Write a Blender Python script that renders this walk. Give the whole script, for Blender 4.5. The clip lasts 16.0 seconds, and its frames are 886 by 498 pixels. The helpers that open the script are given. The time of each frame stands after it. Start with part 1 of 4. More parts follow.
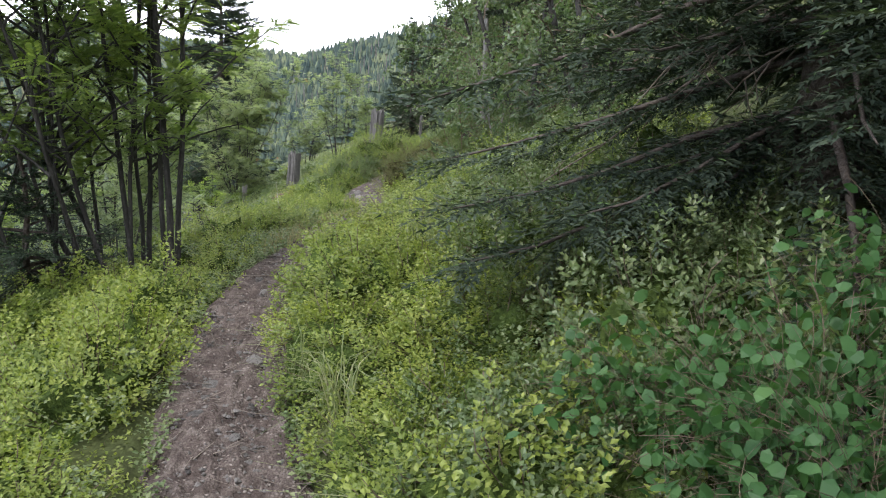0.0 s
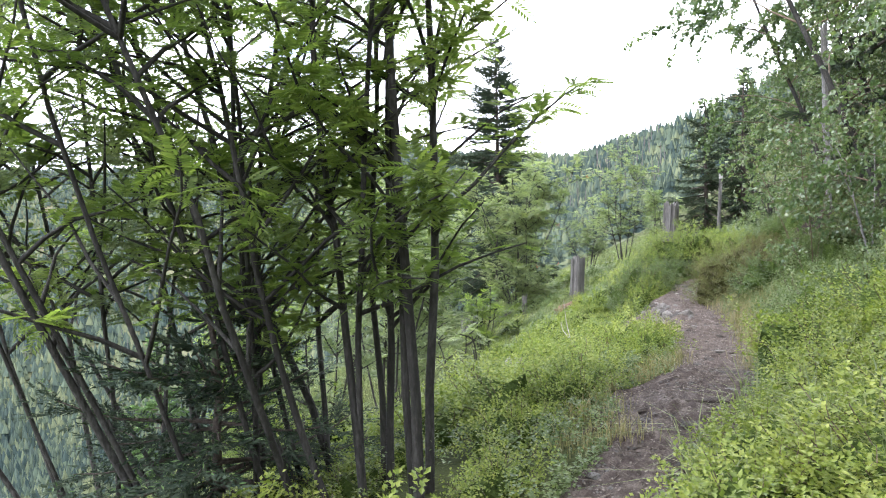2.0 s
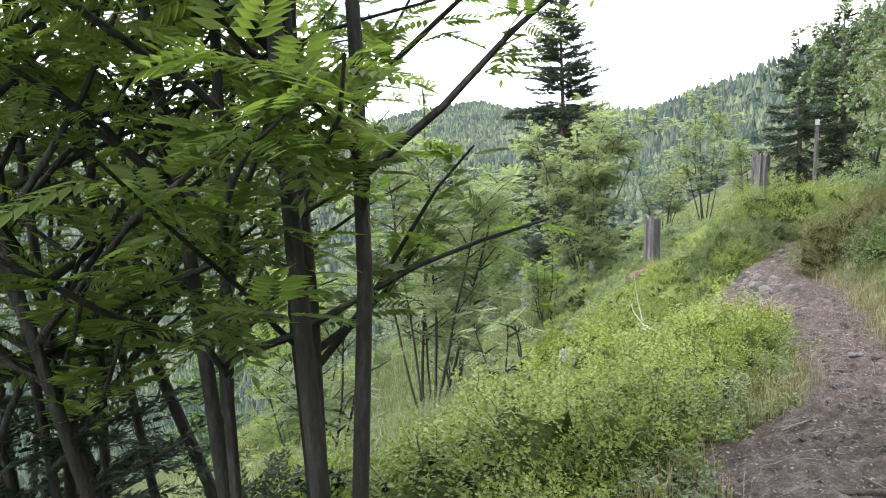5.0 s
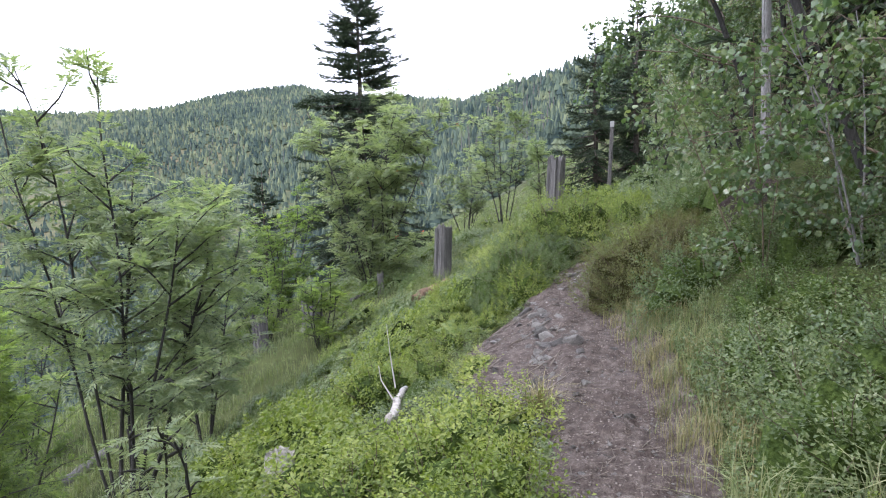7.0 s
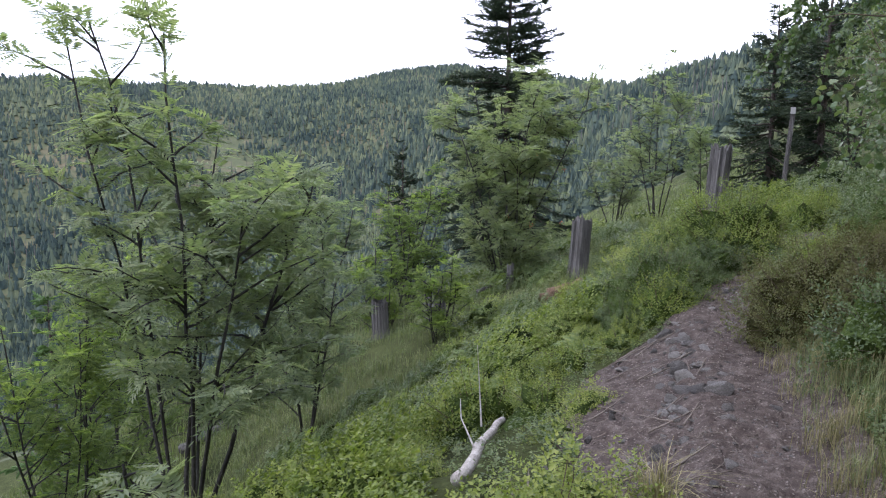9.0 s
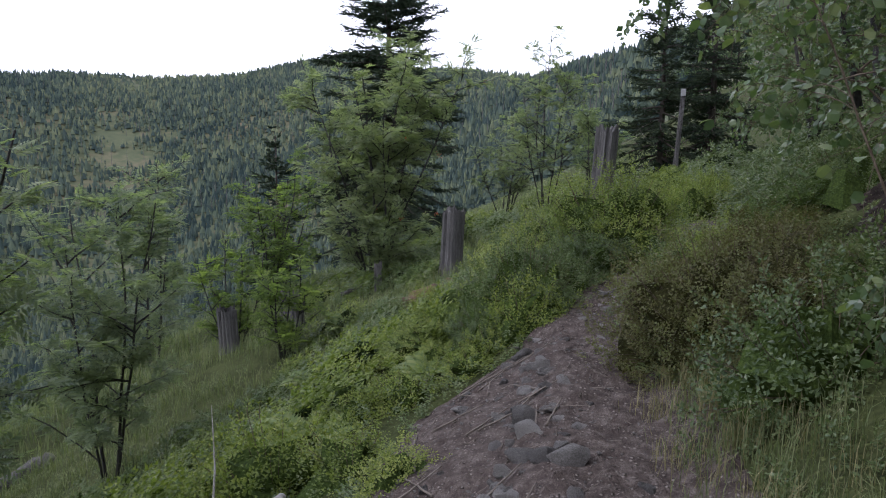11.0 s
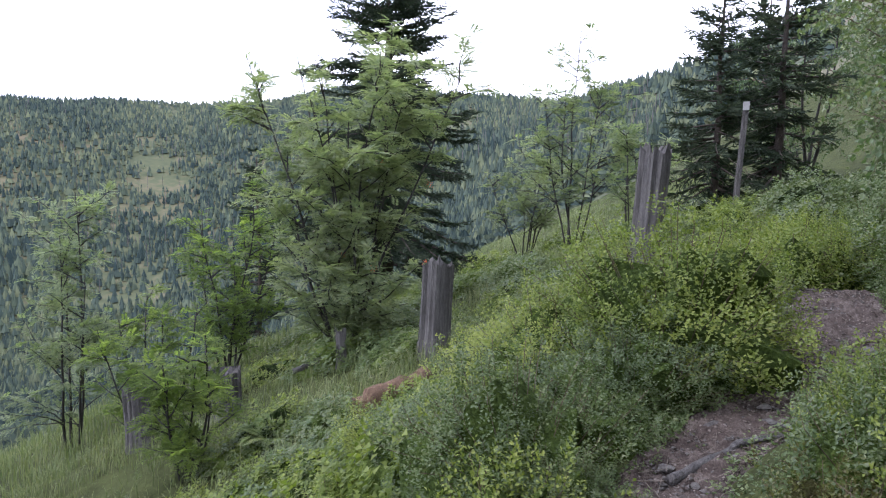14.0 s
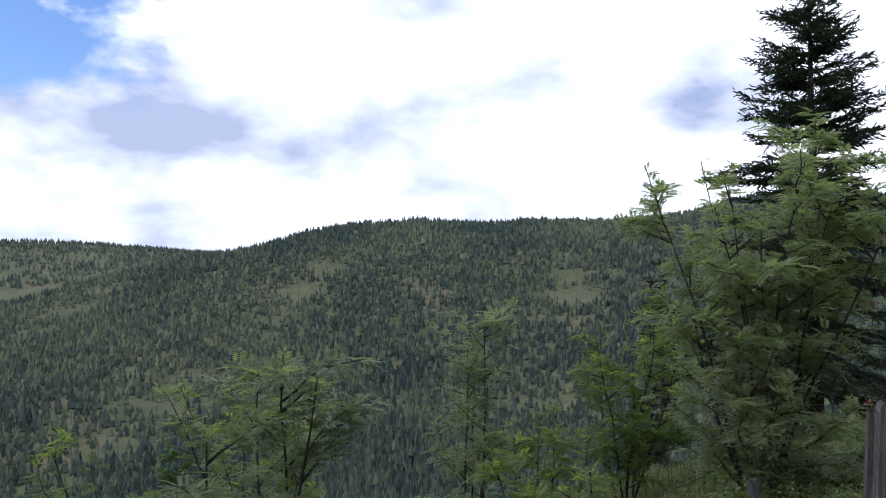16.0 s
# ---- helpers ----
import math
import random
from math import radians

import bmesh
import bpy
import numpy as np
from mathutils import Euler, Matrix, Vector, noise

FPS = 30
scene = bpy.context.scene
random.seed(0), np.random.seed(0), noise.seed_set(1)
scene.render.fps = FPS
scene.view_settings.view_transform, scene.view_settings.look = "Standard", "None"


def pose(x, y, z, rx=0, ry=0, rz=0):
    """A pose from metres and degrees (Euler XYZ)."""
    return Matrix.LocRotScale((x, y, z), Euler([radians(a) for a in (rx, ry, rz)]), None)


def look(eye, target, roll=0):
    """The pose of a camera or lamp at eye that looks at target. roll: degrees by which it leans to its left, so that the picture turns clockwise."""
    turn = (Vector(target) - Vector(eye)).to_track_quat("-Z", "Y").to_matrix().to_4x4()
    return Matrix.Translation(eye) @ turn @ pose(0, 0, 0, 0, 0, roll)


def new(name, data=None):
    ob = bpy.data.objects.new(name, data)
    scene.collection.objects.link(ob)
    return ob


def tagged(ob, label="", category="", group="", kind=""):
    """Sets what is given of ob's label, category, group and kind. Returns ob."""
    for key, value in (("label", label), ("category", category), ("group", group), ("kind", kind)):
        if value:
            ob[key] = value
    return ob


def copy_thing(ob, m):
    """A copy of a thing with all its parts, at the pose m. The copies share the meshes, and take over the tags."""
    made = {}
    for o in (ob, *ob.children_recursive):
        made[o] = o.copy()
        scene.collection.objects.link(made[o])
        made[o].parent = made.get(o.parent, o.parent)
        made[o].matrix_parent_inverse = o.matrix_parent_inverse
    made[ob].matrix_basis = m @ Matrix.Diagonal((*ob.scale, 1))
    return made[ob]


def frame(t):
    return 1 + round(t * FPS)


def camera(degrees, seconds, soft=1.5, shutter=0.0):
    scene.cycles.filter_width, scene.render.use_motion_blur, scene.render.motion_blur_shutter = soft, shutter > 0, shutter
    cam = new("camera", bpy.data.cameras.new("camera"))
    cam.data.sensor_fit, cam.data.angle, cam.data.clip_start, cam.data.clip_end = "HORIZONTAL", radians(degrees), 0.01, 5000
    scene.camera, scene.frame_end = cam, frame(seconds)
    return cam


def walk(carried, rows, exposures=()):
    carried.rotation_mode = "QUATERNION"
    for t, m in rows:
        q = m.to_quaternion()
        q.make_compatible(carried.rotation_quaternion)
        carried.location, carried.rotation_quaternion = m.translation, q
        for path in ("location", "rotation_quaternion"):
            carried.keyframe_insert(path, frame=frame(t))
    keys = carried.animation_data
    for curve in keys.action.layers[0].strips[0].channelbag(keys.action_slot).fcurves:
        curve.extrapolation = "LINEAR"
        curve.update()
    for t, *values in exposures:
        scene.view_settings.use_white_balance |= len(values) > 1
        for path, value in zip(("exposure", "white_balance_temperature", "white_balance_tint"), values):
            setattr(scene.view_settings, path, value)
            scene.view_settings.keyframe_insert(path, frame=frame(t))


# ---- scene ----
cam = camera(62.0, 16.0, soft=1.1)
# seconds, eye x y z, heading, pitch, roll
PATH = [
    (0.0, -0.118, 0.139, 1.607, 0.42, -10.28, 2.79),
    (0.5, -0.179, 0.684, 1.649, -0.17, -8.22, 2.69),
    (1.0, -0.292, 1.280, 1.601, 3.06, -7.60, -0.13),
    (1.5, -0.595, 1.931, 1.600, 17.57, -3.87, -1.98),
    (2.0, -0.782, 2.343, 1.633, 21.82, -3.02, -1.50),
    (2.5, -0.826, 2.652, 1.627, 23.09, -1.78, -4.80),
    (3.0, -0.875, 2.841, 1.629, 26.58, 0.11, -5.49),
    (3.5, -0.992, 3.122, 1.654, 28.53, -2.14, -2.90),
    (4.0, -1.070, 3.364, 1.623, 28.89, -5.40, 1.42),
    (4.5, -1.070, 3.543, 1.612, 32.69, -5.26, -1.26),
    (5.0, -1.090, 3.917, 1.597, 27.47, -5.92, -2.87),
    (5.2, -1.109, 4.169, 1.600, 21.40, -6.47, -0.82),
    (7.3, -0.956, 6.274, 1.832, 13.68, -7.48, -1.60),
    (7.5, -0.930, 6.446, 1.791, 16.96, -6.89, -2.60),
    (8.0, -0.950, 6.873, 1.765, 21.53, -6.90, -0.72),
    (8.2, -0.976, 6.982, 1.813, 22.38, -7.59, 0.29),
    (10.3, -1.069, 8.136, 1.771, 28.71, -8.80, -1.55),
    (10.5, -1.059, 8.397, 1.730, 27.20, -8.16, -1.83),
    (11.0, -0.963, 9.034, 1.629, 18.56, -9.33, 0.45),
    (11.5, -0.893, 9.798, 1.622, 3.74, -8.80, 3.80),
    (12.0, -0.857, 10.324, 1.559, -1.73, -7.70, 1.52),
    (12.5, -0.959, 10.821, 1.594, 4.31, -6.63, -0.44),
    (13.0, -1.106, 11.353, 1.566, 9.49, -9.14, 0.86),
    (13.5, -1.207, 11.878, 1.475, 12.27, -10.03, 0.75),
    (14.0, -1.464, 12.173, 1.575, 21.08, -7.42, 0.48),
    (14.5, -1.754, 12.532, 1.588, 29.60, -5.49, 2.40),
    (15.0, -1.878, 12.786, 1.548, 36.20, -2.25, 0.75),
    (15.5, -1.902, 12.903, 1.553, 46.15, 0.11, 0.07),
    (16.0, -1.764, 12.829, 1.610, 52.10, 1.30, -0.62),
]
EXPOSURES = [(0.0, 1.5, 6100, 15), (1.0, 1.8, 6100, 15), (1.5, 2.2, 6000, 15), (2.5, 1.9, 6050, 15), (3.5, 1.6, 6150, 15), (5.0, 2.05, 6150, 15), (8.0, 1.3, 5680, 21),
             (10.5, .62, 5700, 22), (11.5, .38, 5700, 20), (12.5, .74, 5700, 21), (13.5, 1.1, 5620, 24), (14.5, 1.25, 5620, 24), (15.2, .66, 5700, 20), (16.0, .12, 5700, 18)]
walk(cam, [(t, pose(x, y, z, 90 + pitch, 0, yaw) @ pose(0, 0, 0, 0, 0, roll)) for t, x, y, z, yaw, pitch, roll in PATH], EXPOSURES)

# ---- sky, sun ----
world = bpy.data.worlds.new("sky")
scene.world = world
world.use_nodes = True
wn, wl = world.node_tree.nodes, world.node_tree.links
wn.clear()
w_out, w_back, w_mix = wn.new("ShaderNodeOutputWorld"), wn.new("ShaderNodeBackground"), wn.new("ShaderNodeMix")
w_sky, w_dim = wn.new("ShaderNodeTexSky"), wn.new("ShaderNodeVectorMath")
w_sky.sky_type, w_sky.sun_disc, w_sky.sun_elevation, w_sky.sun_rotation = "NISHITA", False, radians(52), radians(-119)
w_sky.dust_density, w_sky.ozone_density, w_sky.air_density = 0.0, 4.0, 1.0
w_dim.operation = "SCALE"
w_dim.inputs["Scale"].default_value = .11
w_mix.data_type = "RGBA"
w_co, w_map = wn.new("ShaderNodeTexCoord"), wn.new("ShaderNodeMapping")
w_map.inputs["Scale"].default_value = (1, 1, 1.9)
w_n1, w_n2, w_r1, w_r2 = wn.new("ShaderNodeTexNoise"), wn.new("ShaderNodeTexNoise"), wn.new("ShaderNodeValToRGB"), wn.new("ShaderNodeValToRGB")
w_n1.inputs["Scale"].default_value, w_n1.inputs["Detail"].default_value, w_n1.inputs["Roughness"].default_value = 2.1, 8, .55
w_n2.inputs["Scale"].default_value, w_n2.inputs["Detail"].default_value = 4.2, 9
w_r1.color_ramp.elements[0].position, w_r1.color_ramp.elements[1].position = .40, .47
for e, c in zip(w_r2.color_ramp.elements, ((.5, .56, .68, 1), (1.35, 1.37, 1.4, 1))):
    e.color = c
w_r2.color_ramp.elements[0].position, w_r2.color_ramp.elements[1].position = .38, .62
wl.new(w_co.outputs["Generated"], w_map.inputs["Vector"])
for n in (w_n1, w_n2):
    wl.new(w_map.outputs["Vector"], n.inputs["Vector"])
# the cloud cover breaks up towards the west
w_west = wn.new("ShaderNodeVectorMath")
w_west.operation = "DOT_PRODUCT"
w_west.inputs[1].default_value = (-.85, .12, .51)
w_open, w_grey = wn.new("ShaderNodeMath"), wn.new("ShaderNodeMath")
for n, k, off in ((w_open, -4.0, 4.0), (w_grey, -.55, .56)):
    n.operation = "MULTIPLY_ADD"
    n.inputs[1].default_value, n.inputs[2].default_value = k, off
    wl.new(w_west.outputs["Value"], n.inputs[0])
w_cap = wn.new("ShaderNodeMath")
w_cap.operation = "MINIMUM"
w_cap.inputs[1].default_value = .3
wl.new(w_open.outputs[0], w_cap.inputs[0])
wl.new(w_co.outputs["Generated"], w_west.inputs[0])
for a, b, ramp, less in ((w_n1, w_cap, w_r1, .24), (w_n2, w_grey, w_r2, .06)):
    add = wn.new("ShaderNodeMath")
    add.operation = "ADD"
    wl.new(a.outputs["Fac"], add.inputs[0])
    wl.new(b.outputs[0], add.inputs[1])
    low = wn.new("ShaderNodeMath")
    low.operation = "SUBTRACT"
    low.inputs[1].default_value = less
    wl.new(add.outputs[0], low.inputs[0])
    wl.new(low.outputs[0], ramp.inputs["Fac"])
wl.new(w_sky.outputs["Color"], w_dim.inputs[0])
wl.new(w_dim.outputs["Vector"], w_mix.inputs["A"])
wl.new(w_r2.outputs["Color"], w_mix.inputs["B"])
wl.new(w_r1.outputs["Color"], w_mix.inputs["Factor"])
wl.new(w_mix.outputs["Result"], w_back.inputs["Color"])
wl.new(w_back.outputs["Background"], w_out.inputs["Surface"])

sun = new("sun", bpy.data.lights.new("sun", "SUN"))
sun.data.energy, sun.data.angle, sun.data.color = 1.4, radians(18), (1.0, .95, .86)
sun.matrix_world = look((-45, -25, 66), (0, 0, 0))


# ---- materials ----
def material(name, colours, scale=8.0, rough=.8, bump=.3, bump_scale=40.0, island=0.0, through_light=0.0, spec=.3, stretch=(1, 1, 1), object_random=0.0, pebbles=0.0):
    """A surface whose colour wanders between the given colours at two scales; island: how far each loose piece differs."""
    m = bpy.data.materials.new(name)
    m.use_nodes = True
    n, l = m.node_tree.nodes, m.node_tree.links
    bsdf = n["Principled BSDF"]
    bsdf.inputs["Roughness"].default_value = rough
    bsdf.inputs["Specular IOR Level"].default_value = spec
    co, mp = n.new("ShaderNodeTexCoord"), n.new("ShaderNodeMapping")
    mp.inputs["Scale"].default_value = stretch
    l.new(co.outputs["Object"], mp.inputs["Vector"])
    big, fine, ramp = n.new("ShaderNodeTexNoise"), n.new("ShaderNodeTexNoise"), n.new("ShaderNodeValToRGB")
    big.inputs["Scale"].default_value, big.inputs["Detail"].default_value = scale, 5
    fine.inputs["Scale"].default_value, fine.inputs["Detail"].default_value = scale * 9, 3
    for t in (big, fine):
        l.new(mp.outputs["Vector"], t.inputs["Vector"])
    total = n.new("ShaderNodeMath")
    total.operation = "MULTIPLY_ADD"
    total.inputs[1].default_value = .45
    l.new(fine.outputs["Fac"], total.inputs[0])
    half = n.new("ShaderNodeMath")
    half.operation = "MULTIPLY"
    half.inputs[1].default_value = .55
    l.new(big.outputs["Fac"], half.inputs[0])
    l.new(half.outputs[0], total.inputs[2])
    value = total
    for amount, node, socket in ((island, "ShaderNodeNewGeometry", "Random Per Island"), (object_random, "ShaderNodeObjectInfo", "Random")):
        if amount:
            info, off, add = n.new(node), n.new("ShaderNodeMath"), n.new("ShaderNodeMath")
            off.operation = "MULTIPLY_ADD"
            off.inputs[1].default_value, off.inputs[2].default_value = amount, -amount / 2
            l.new(info.outputs[socket], off.inputs[0])
            add.operation = "ADD"
            l.new(value.outputs[0], add.inputs[0])
            l.new(off.outputs[0], add.inputs[1])
            value = add
    els = ramp.color_ramp.elements
    while len(els) < len(colours):
        els.new(.5)
    for i, (e, c) in enumerate(zip(els, colours)):
        e.position, e.color = .28 + .44 * i / (len(colours) - 1), (*c, 1)
    l.new(value.outputs[0], ramp.inputs["Fac"])
    l.new(ramp.outputs["Color"], bsdf.inputs["Base Color"])
    if bump:
        b, bn = n.new("ShaderNodeBump"), n.new("ShaderNodeTexNoise")
        bn.inputs["Scale"].default_value, bn.inputs["Detail"].default_value = bump_scale, 6
        l.new(mp.outputs["Vector"], bn.inputs["Vector"])
        l.new(bn.outputs["Fac"], b.inputs["Height"])
        b.inputs["Strength"].default_value, b.inputs["Distance"].default_value = bump, .02
        if pebbles:
            # small stones pressed into the soil
            vo, pr, mx, top = n.new("ShaderNodeTexVoronoi"), n.new("ShaderNodeValToRGB"), n.new("ShaderNodeMix"), n.new("ShaderNodeBump")
            vo.inputs["Scale"].default_value = pebbles
            l.new(mp.outputs["Vector"], vo.inputs["Vector"])
            pr.color_ramp.elements[0].position, pr.color_ramp.elements[1].position = .18, .42
            pr.color_ramp.elements[0].color, pr.color_ramp.elements[1].color = (1, 1, 1, 1), (0, 0, 0, 1)
            l.new(vo.outputs["Distance"], pr.inputs["Fac"])
            pick, amount = n.new("ShaderNodeSeparateColor"), n.new("ShaderNodeMath")
            l.new(vo.outputs["Color"], pick.inputs["Color"])
            less = n.new("ShaderNodeMath")
            less.operation, less.inputs[1].default_value = "GREATER_THAN", .62
            l.new(pick.outputs["Red"], less.inputs[0])
            amount.operation = "MULTIPLY"
            l.new(less.outputs[0], amount.inputs[0])
            l.new(pr.outputs["Color"], amount.inputs[1])
            mx.data_type = "RGBA"
            mx.inputs["B"].default_value = tuple(v * 1.35 for v in colours[-1]) + (1,)
            l.new(amount.outputs[0], mx.inputs["Factor"])
            l.new(ramp.outputs["Color"], mx.inputs["A"])
            l.new(mx.outputs["Result"], bsdf.inputs["Base Color"])
            l.new(amount.outputs[0], top.inputs["Height"])
            l.new(b.outputs["Normal"], top.inputs["Normal"])
            top.inputs["Distance"].default_value = .012
            b = top
        l.new(b.outputs["Normal"], bsdf.inputs["Normal"])
    if through_light:
        tr, mix, lift = n.new("ShaderNodeBsdfTranslucent"), n.new("ShaderNodeMixShader"), n.new("ShaderNodeMix")
        lift.data_type, lift.blend_type = "RGBA", "MULTIPLY"
        lift.inputs["Factor"].default_value, lift.inputs["B"].default_value = 1, (1.5, 1.65, .8, 1)
        l.new(ramp.outputs["Color"], lift.inputs["A"])
        l.new(lift.outputs["Result"], tr.inputs["Color"])
        mix.inputs["Fac"].default_value = through_light
        l.new(bsdf.outputs[0], mix.inputs[1])
        l.new(tr.outputs[0], mix.inputs[2])
        l.new(mix.outputs[0], n["Material Output"].inputs["Surface"])
    return m


def leafy(name, colours, rough=.55, light=.4, spec=.25):
    colours = [(r * 1.1, g * .94, b * 1.4) for r, g, b in colours]
    return material(name, colours, 1.4, rough, 0, 40, .22, light * .8, spec, object_random=.14)


SOIL = material("trodden_soil", ((.022, .017, .014), (.06, .046, .039), (.17, .147, .128)), 16, .95, 1.0, 60, spec=.15, pebbles=46)
# Bank soil: like SOIL, its colour darkened further for the shade of the trees.
SHADED_SOIL = material("shaded_dark_soil", ((.01, .007, .006), (.021, .016, .013), (.05, .04, .033)), 14, .95, 1.0, 50, spec=.1, pebbles=24)
TURF = material("mossy_turf", ((.016, .018, .008), (.038, .046, .017), (.07, .08, .03)), 3, .98, 1.0, 25, spec=.05, pebbles=30)
STONE = material("grey_schist", ((.06, .055, .05), (.14, .13, .118), (.26, .245, .225)), 14, .8, 1.0, 40, object_random=.4)
BARK = material("rowan_bark", ((.012, .011, .01), (.026, .024, .021), (.07, .067, .06)), 9, .85, .6, 60, stretch=(1, 1, .35))
SPRUCE_BARK = material("spruce_bark", ((.03, .024, .02), (.06, .048, .04), (.1, .085, .07)), 9, .9, .9, 45)
GREY_WOOD = material("weathered_wood", ((.03, .028, .027), (.095, .09, .086), (.2, .19, .18)), 6, .9, 1.0, 40, stretch=(5, 5, .35))
PALE_WOOD = material("bleached_wood", ((.12, .1, .085), (.33, .31, .28), (.5, .48, .44)), 9, .85, .9, 50, stretch=(2, 2, .6))
ROTTEN_WOOD = material("rotten_wood", ((.05, .03, .02), (.12, .075, .047), (.24, .16, .1)), 7, .9, .9, 40, stretch=(4, 4, .5))
BIRCH_BARK = material("pale_trunk_bark", ((.06, .057, .054), (.17, .163, .155), (.3, .29, .28)), 6, .8, .6, 30, stretch=(3, 3, .6))
TWIG = material("twig_bark", ((.05, .035, .022), (.1, .075, .05), (.16, .13, .09)), 12, .85, .3, 60)
DEAD_TWIG = material("dead_twigs", ((.06, .05, .04), (.13, .108, .088), (.22, .19, .16)), 12, .9, .3, 60)
BILBERRY = leafy("bilberry_leaf", ((.064, .108, .013), (.13, .195, .024), (.23, .295, .05)), .46, .45, .32)
# The bilberry leaf in a darker copy: shade put into colour, and varied tone.
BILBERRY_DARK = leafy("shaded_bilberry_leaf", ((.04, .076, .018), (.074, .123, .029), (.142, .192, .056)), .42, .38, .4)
# Solid cores of the bushes; their dark colour stands for shade among the leaves.
CORE_SHADE = material("shade_coloured_core", ((.01, .018, .005), (.045, .07, .016), (.11, .15, .034)), 45, .9, 1.0, 60, .4, .15, .1)
CORE_SHADE_RUST = material("rusty_shade_coloured_core", ((.013, .011, .005), (.042, .042, .014), (.08, .088, .028)), 45, .9, 1.0, 60, .4, .15, .1)
BILBERRY_RUST = leafy("rusty_bilberry_leaf", ((.055, .048, .015), (.084, .098, .022), (.12, .165, .038)), .46, .4, .32)
ROWAN = leafy("rowan_leaf", ((.06, .105, .024), (.11, .175, .036), (.19, .27, .06)), .5, .78)
ROWAN_PALE = leafy("pale_rowan_leaf", ((.085, .13, .054), (.138, .2, .077), (.222, .285, .118)), .5, .62)
BIRCH = leafy("birch_leaf", ((.042, .082, .026), (.078, .135, .04), (.15, .205, .062)), .38, .45, .45)
WILLOW = leafy("broad_leaf", ((.02, .065, .013), (.036, .098, .02), (.064, .145, .03)), .5, .4, .2)
NEEDLES = leafy("spruce_needles", ((.02, .036, .018), (.042, .066, .03), (.085, .12, .05)), .75, .2, .06)
NEEDLES_NEW = leafy("young_spruce_needles", ((.04, .085, .02), (.07, .14, .03), (.12, .22, .05)), .6, .2)
FERN = leafy("fern_frond", ((.08, .14, .03), (.13, .2, .045), (.2, .25, .06)), .6, .35)
GRASS = leafy("green_grass", ((.065, .1, .03), (.12, .17, .05), (.21, .25, .09)), .6, .35)
STRAW = material("dry_grass", ((.1, .1, .045), (.19, .17, .085), (.3, .265, .15)), 1.4, .7, 0, 40, .4, .24, .2)
# Conifer greens shifted to grey-blue: the haze of distance is put into the colour.
FOREST = material("hazed_far_conifers", ((.027, .043, .04), (.05, .07, .058), (.08, .104, .07), (.14, .158, .088)), .012, .85, 0, 40, .38, 0, .1)
FOREST_FLOOR = material("clearing_floor", ((.03, .042, .02), (.06, .07, .032), (.13, .1, .062)), .02, .95, 0)
BERRY = material("orange_berries", ((.5, .08, .02), (.65, .14, .03)), 10, .4, 0)
SIGN = material("painted_marker", ((.2, .2, .19), (.28, .28, .27)), 10, .6, .1)


# ---- the lie of the land: a path that crosses a slope falling to the west ----
PATH_Y = (-6, -3, 0, 2.4, 3.3, 4.0, 4.6, 5.2, 6.1, 7.5, 8.2, 10, 11, 12.4, 14, 14.5, 15.3, 16, 17, 18, 20, 24, 32)
PATH_W = (.2, .1, -.2, -1.04, -1.27, -1.38, -1.37, -1.32, -1.15, -1.11, -1.17, -1.26, -1.34, -1.5, -1.74, -1.83, -1.76, -1.48, -1.15, -.95, -.7, -.5, 1)
PATH_E = (.6, .5, .2, -.62, -.9, -1.02, -1.08, -1.04, -.74, -.68, -.69, -.75, -.82, -1.0, -1.34, -1.5, -1.44, -1.08, -.5, -.45, -.2, 0, 1.5)
RISE_Y = (-20, -2, 0, 2, 4, 5, 6.2, 7, 8.25, 10, 12.76, 14.25, 16, 17.85, 20, 22, 26, 30, 60)
RISE_Z = (-.6, .1, .16, .33, .51, .59, .62, .58, .44, .3, .2, .17, .3, .5, .64, .76, .8, 1.0, 2.4)
FALL_Y, FALL = (0, 8, 11, 13, 15, 18, 24), (.30, .28, .33, .5, .45, .30, .24)
BANK_Y, BANK = (0, 6, 9, 12, 14, 16, 19, 24), (.35, .35, .42, .55, .75, .55, .4, .4)


def near_ground(x, y):
    west, east, z = np.interp(y, PATH_Y, PATH_W), np.interp(y, PATH_Y, PATH_E), np.interp(y, RISE_Y, RISE_Z)
    down, up = np.maximum(west - x, 0), np.maximum(x - east, 0)
    soft = np.minimum(down, 30)
    z = z - np.interp(y, FALL_Y, FALL) * down - .009 * soft * soft
    z = z + np.interp(y, BANK_Y, BANK) * np.minimum(up, 1.8) + .38 * np.maximum(up - 1.8, 0)
    # the bilberry mound beside the path and low swellings
    z = z + .32 * np.exp(-((x + 1.95) / .75) ** 2 - ((y - 16.9) / 1.15) ** 2) * np.clip(down * 3, 0, 1)
    z = z + .05 * np.sin(x * 2.1 + y * .7) * np.sin(y * 1.7 - x) * np.clip((down + up) * 2, 0, 1)
    return z


HEADING = (-180, -120, -60, -20, -5, 0, 5, 8, 12, 15.5, 19, 24, 28, 31, 35, 39, 43, 49, 54, 58, 62.7, 67, 71, 78, 90, 120, 150, 180)
VALLEY_R = (200, 150, 120, 120, 130, 140, 150, 155, 165, 175, 185, 195, 205, 220, 235, 250, 265, 275, 280, 280, 280, 280, 280, 280, 280, 260, 220, 200)
VALLEY_Z = (-20, 25, 50, 40, 16, 8, 0, -4, -10, -17, -24, -34, -42, -48, -55, -60, -66, -70, -72, -74, -75, -77, -80, -84, -88, -80, -50, -20)
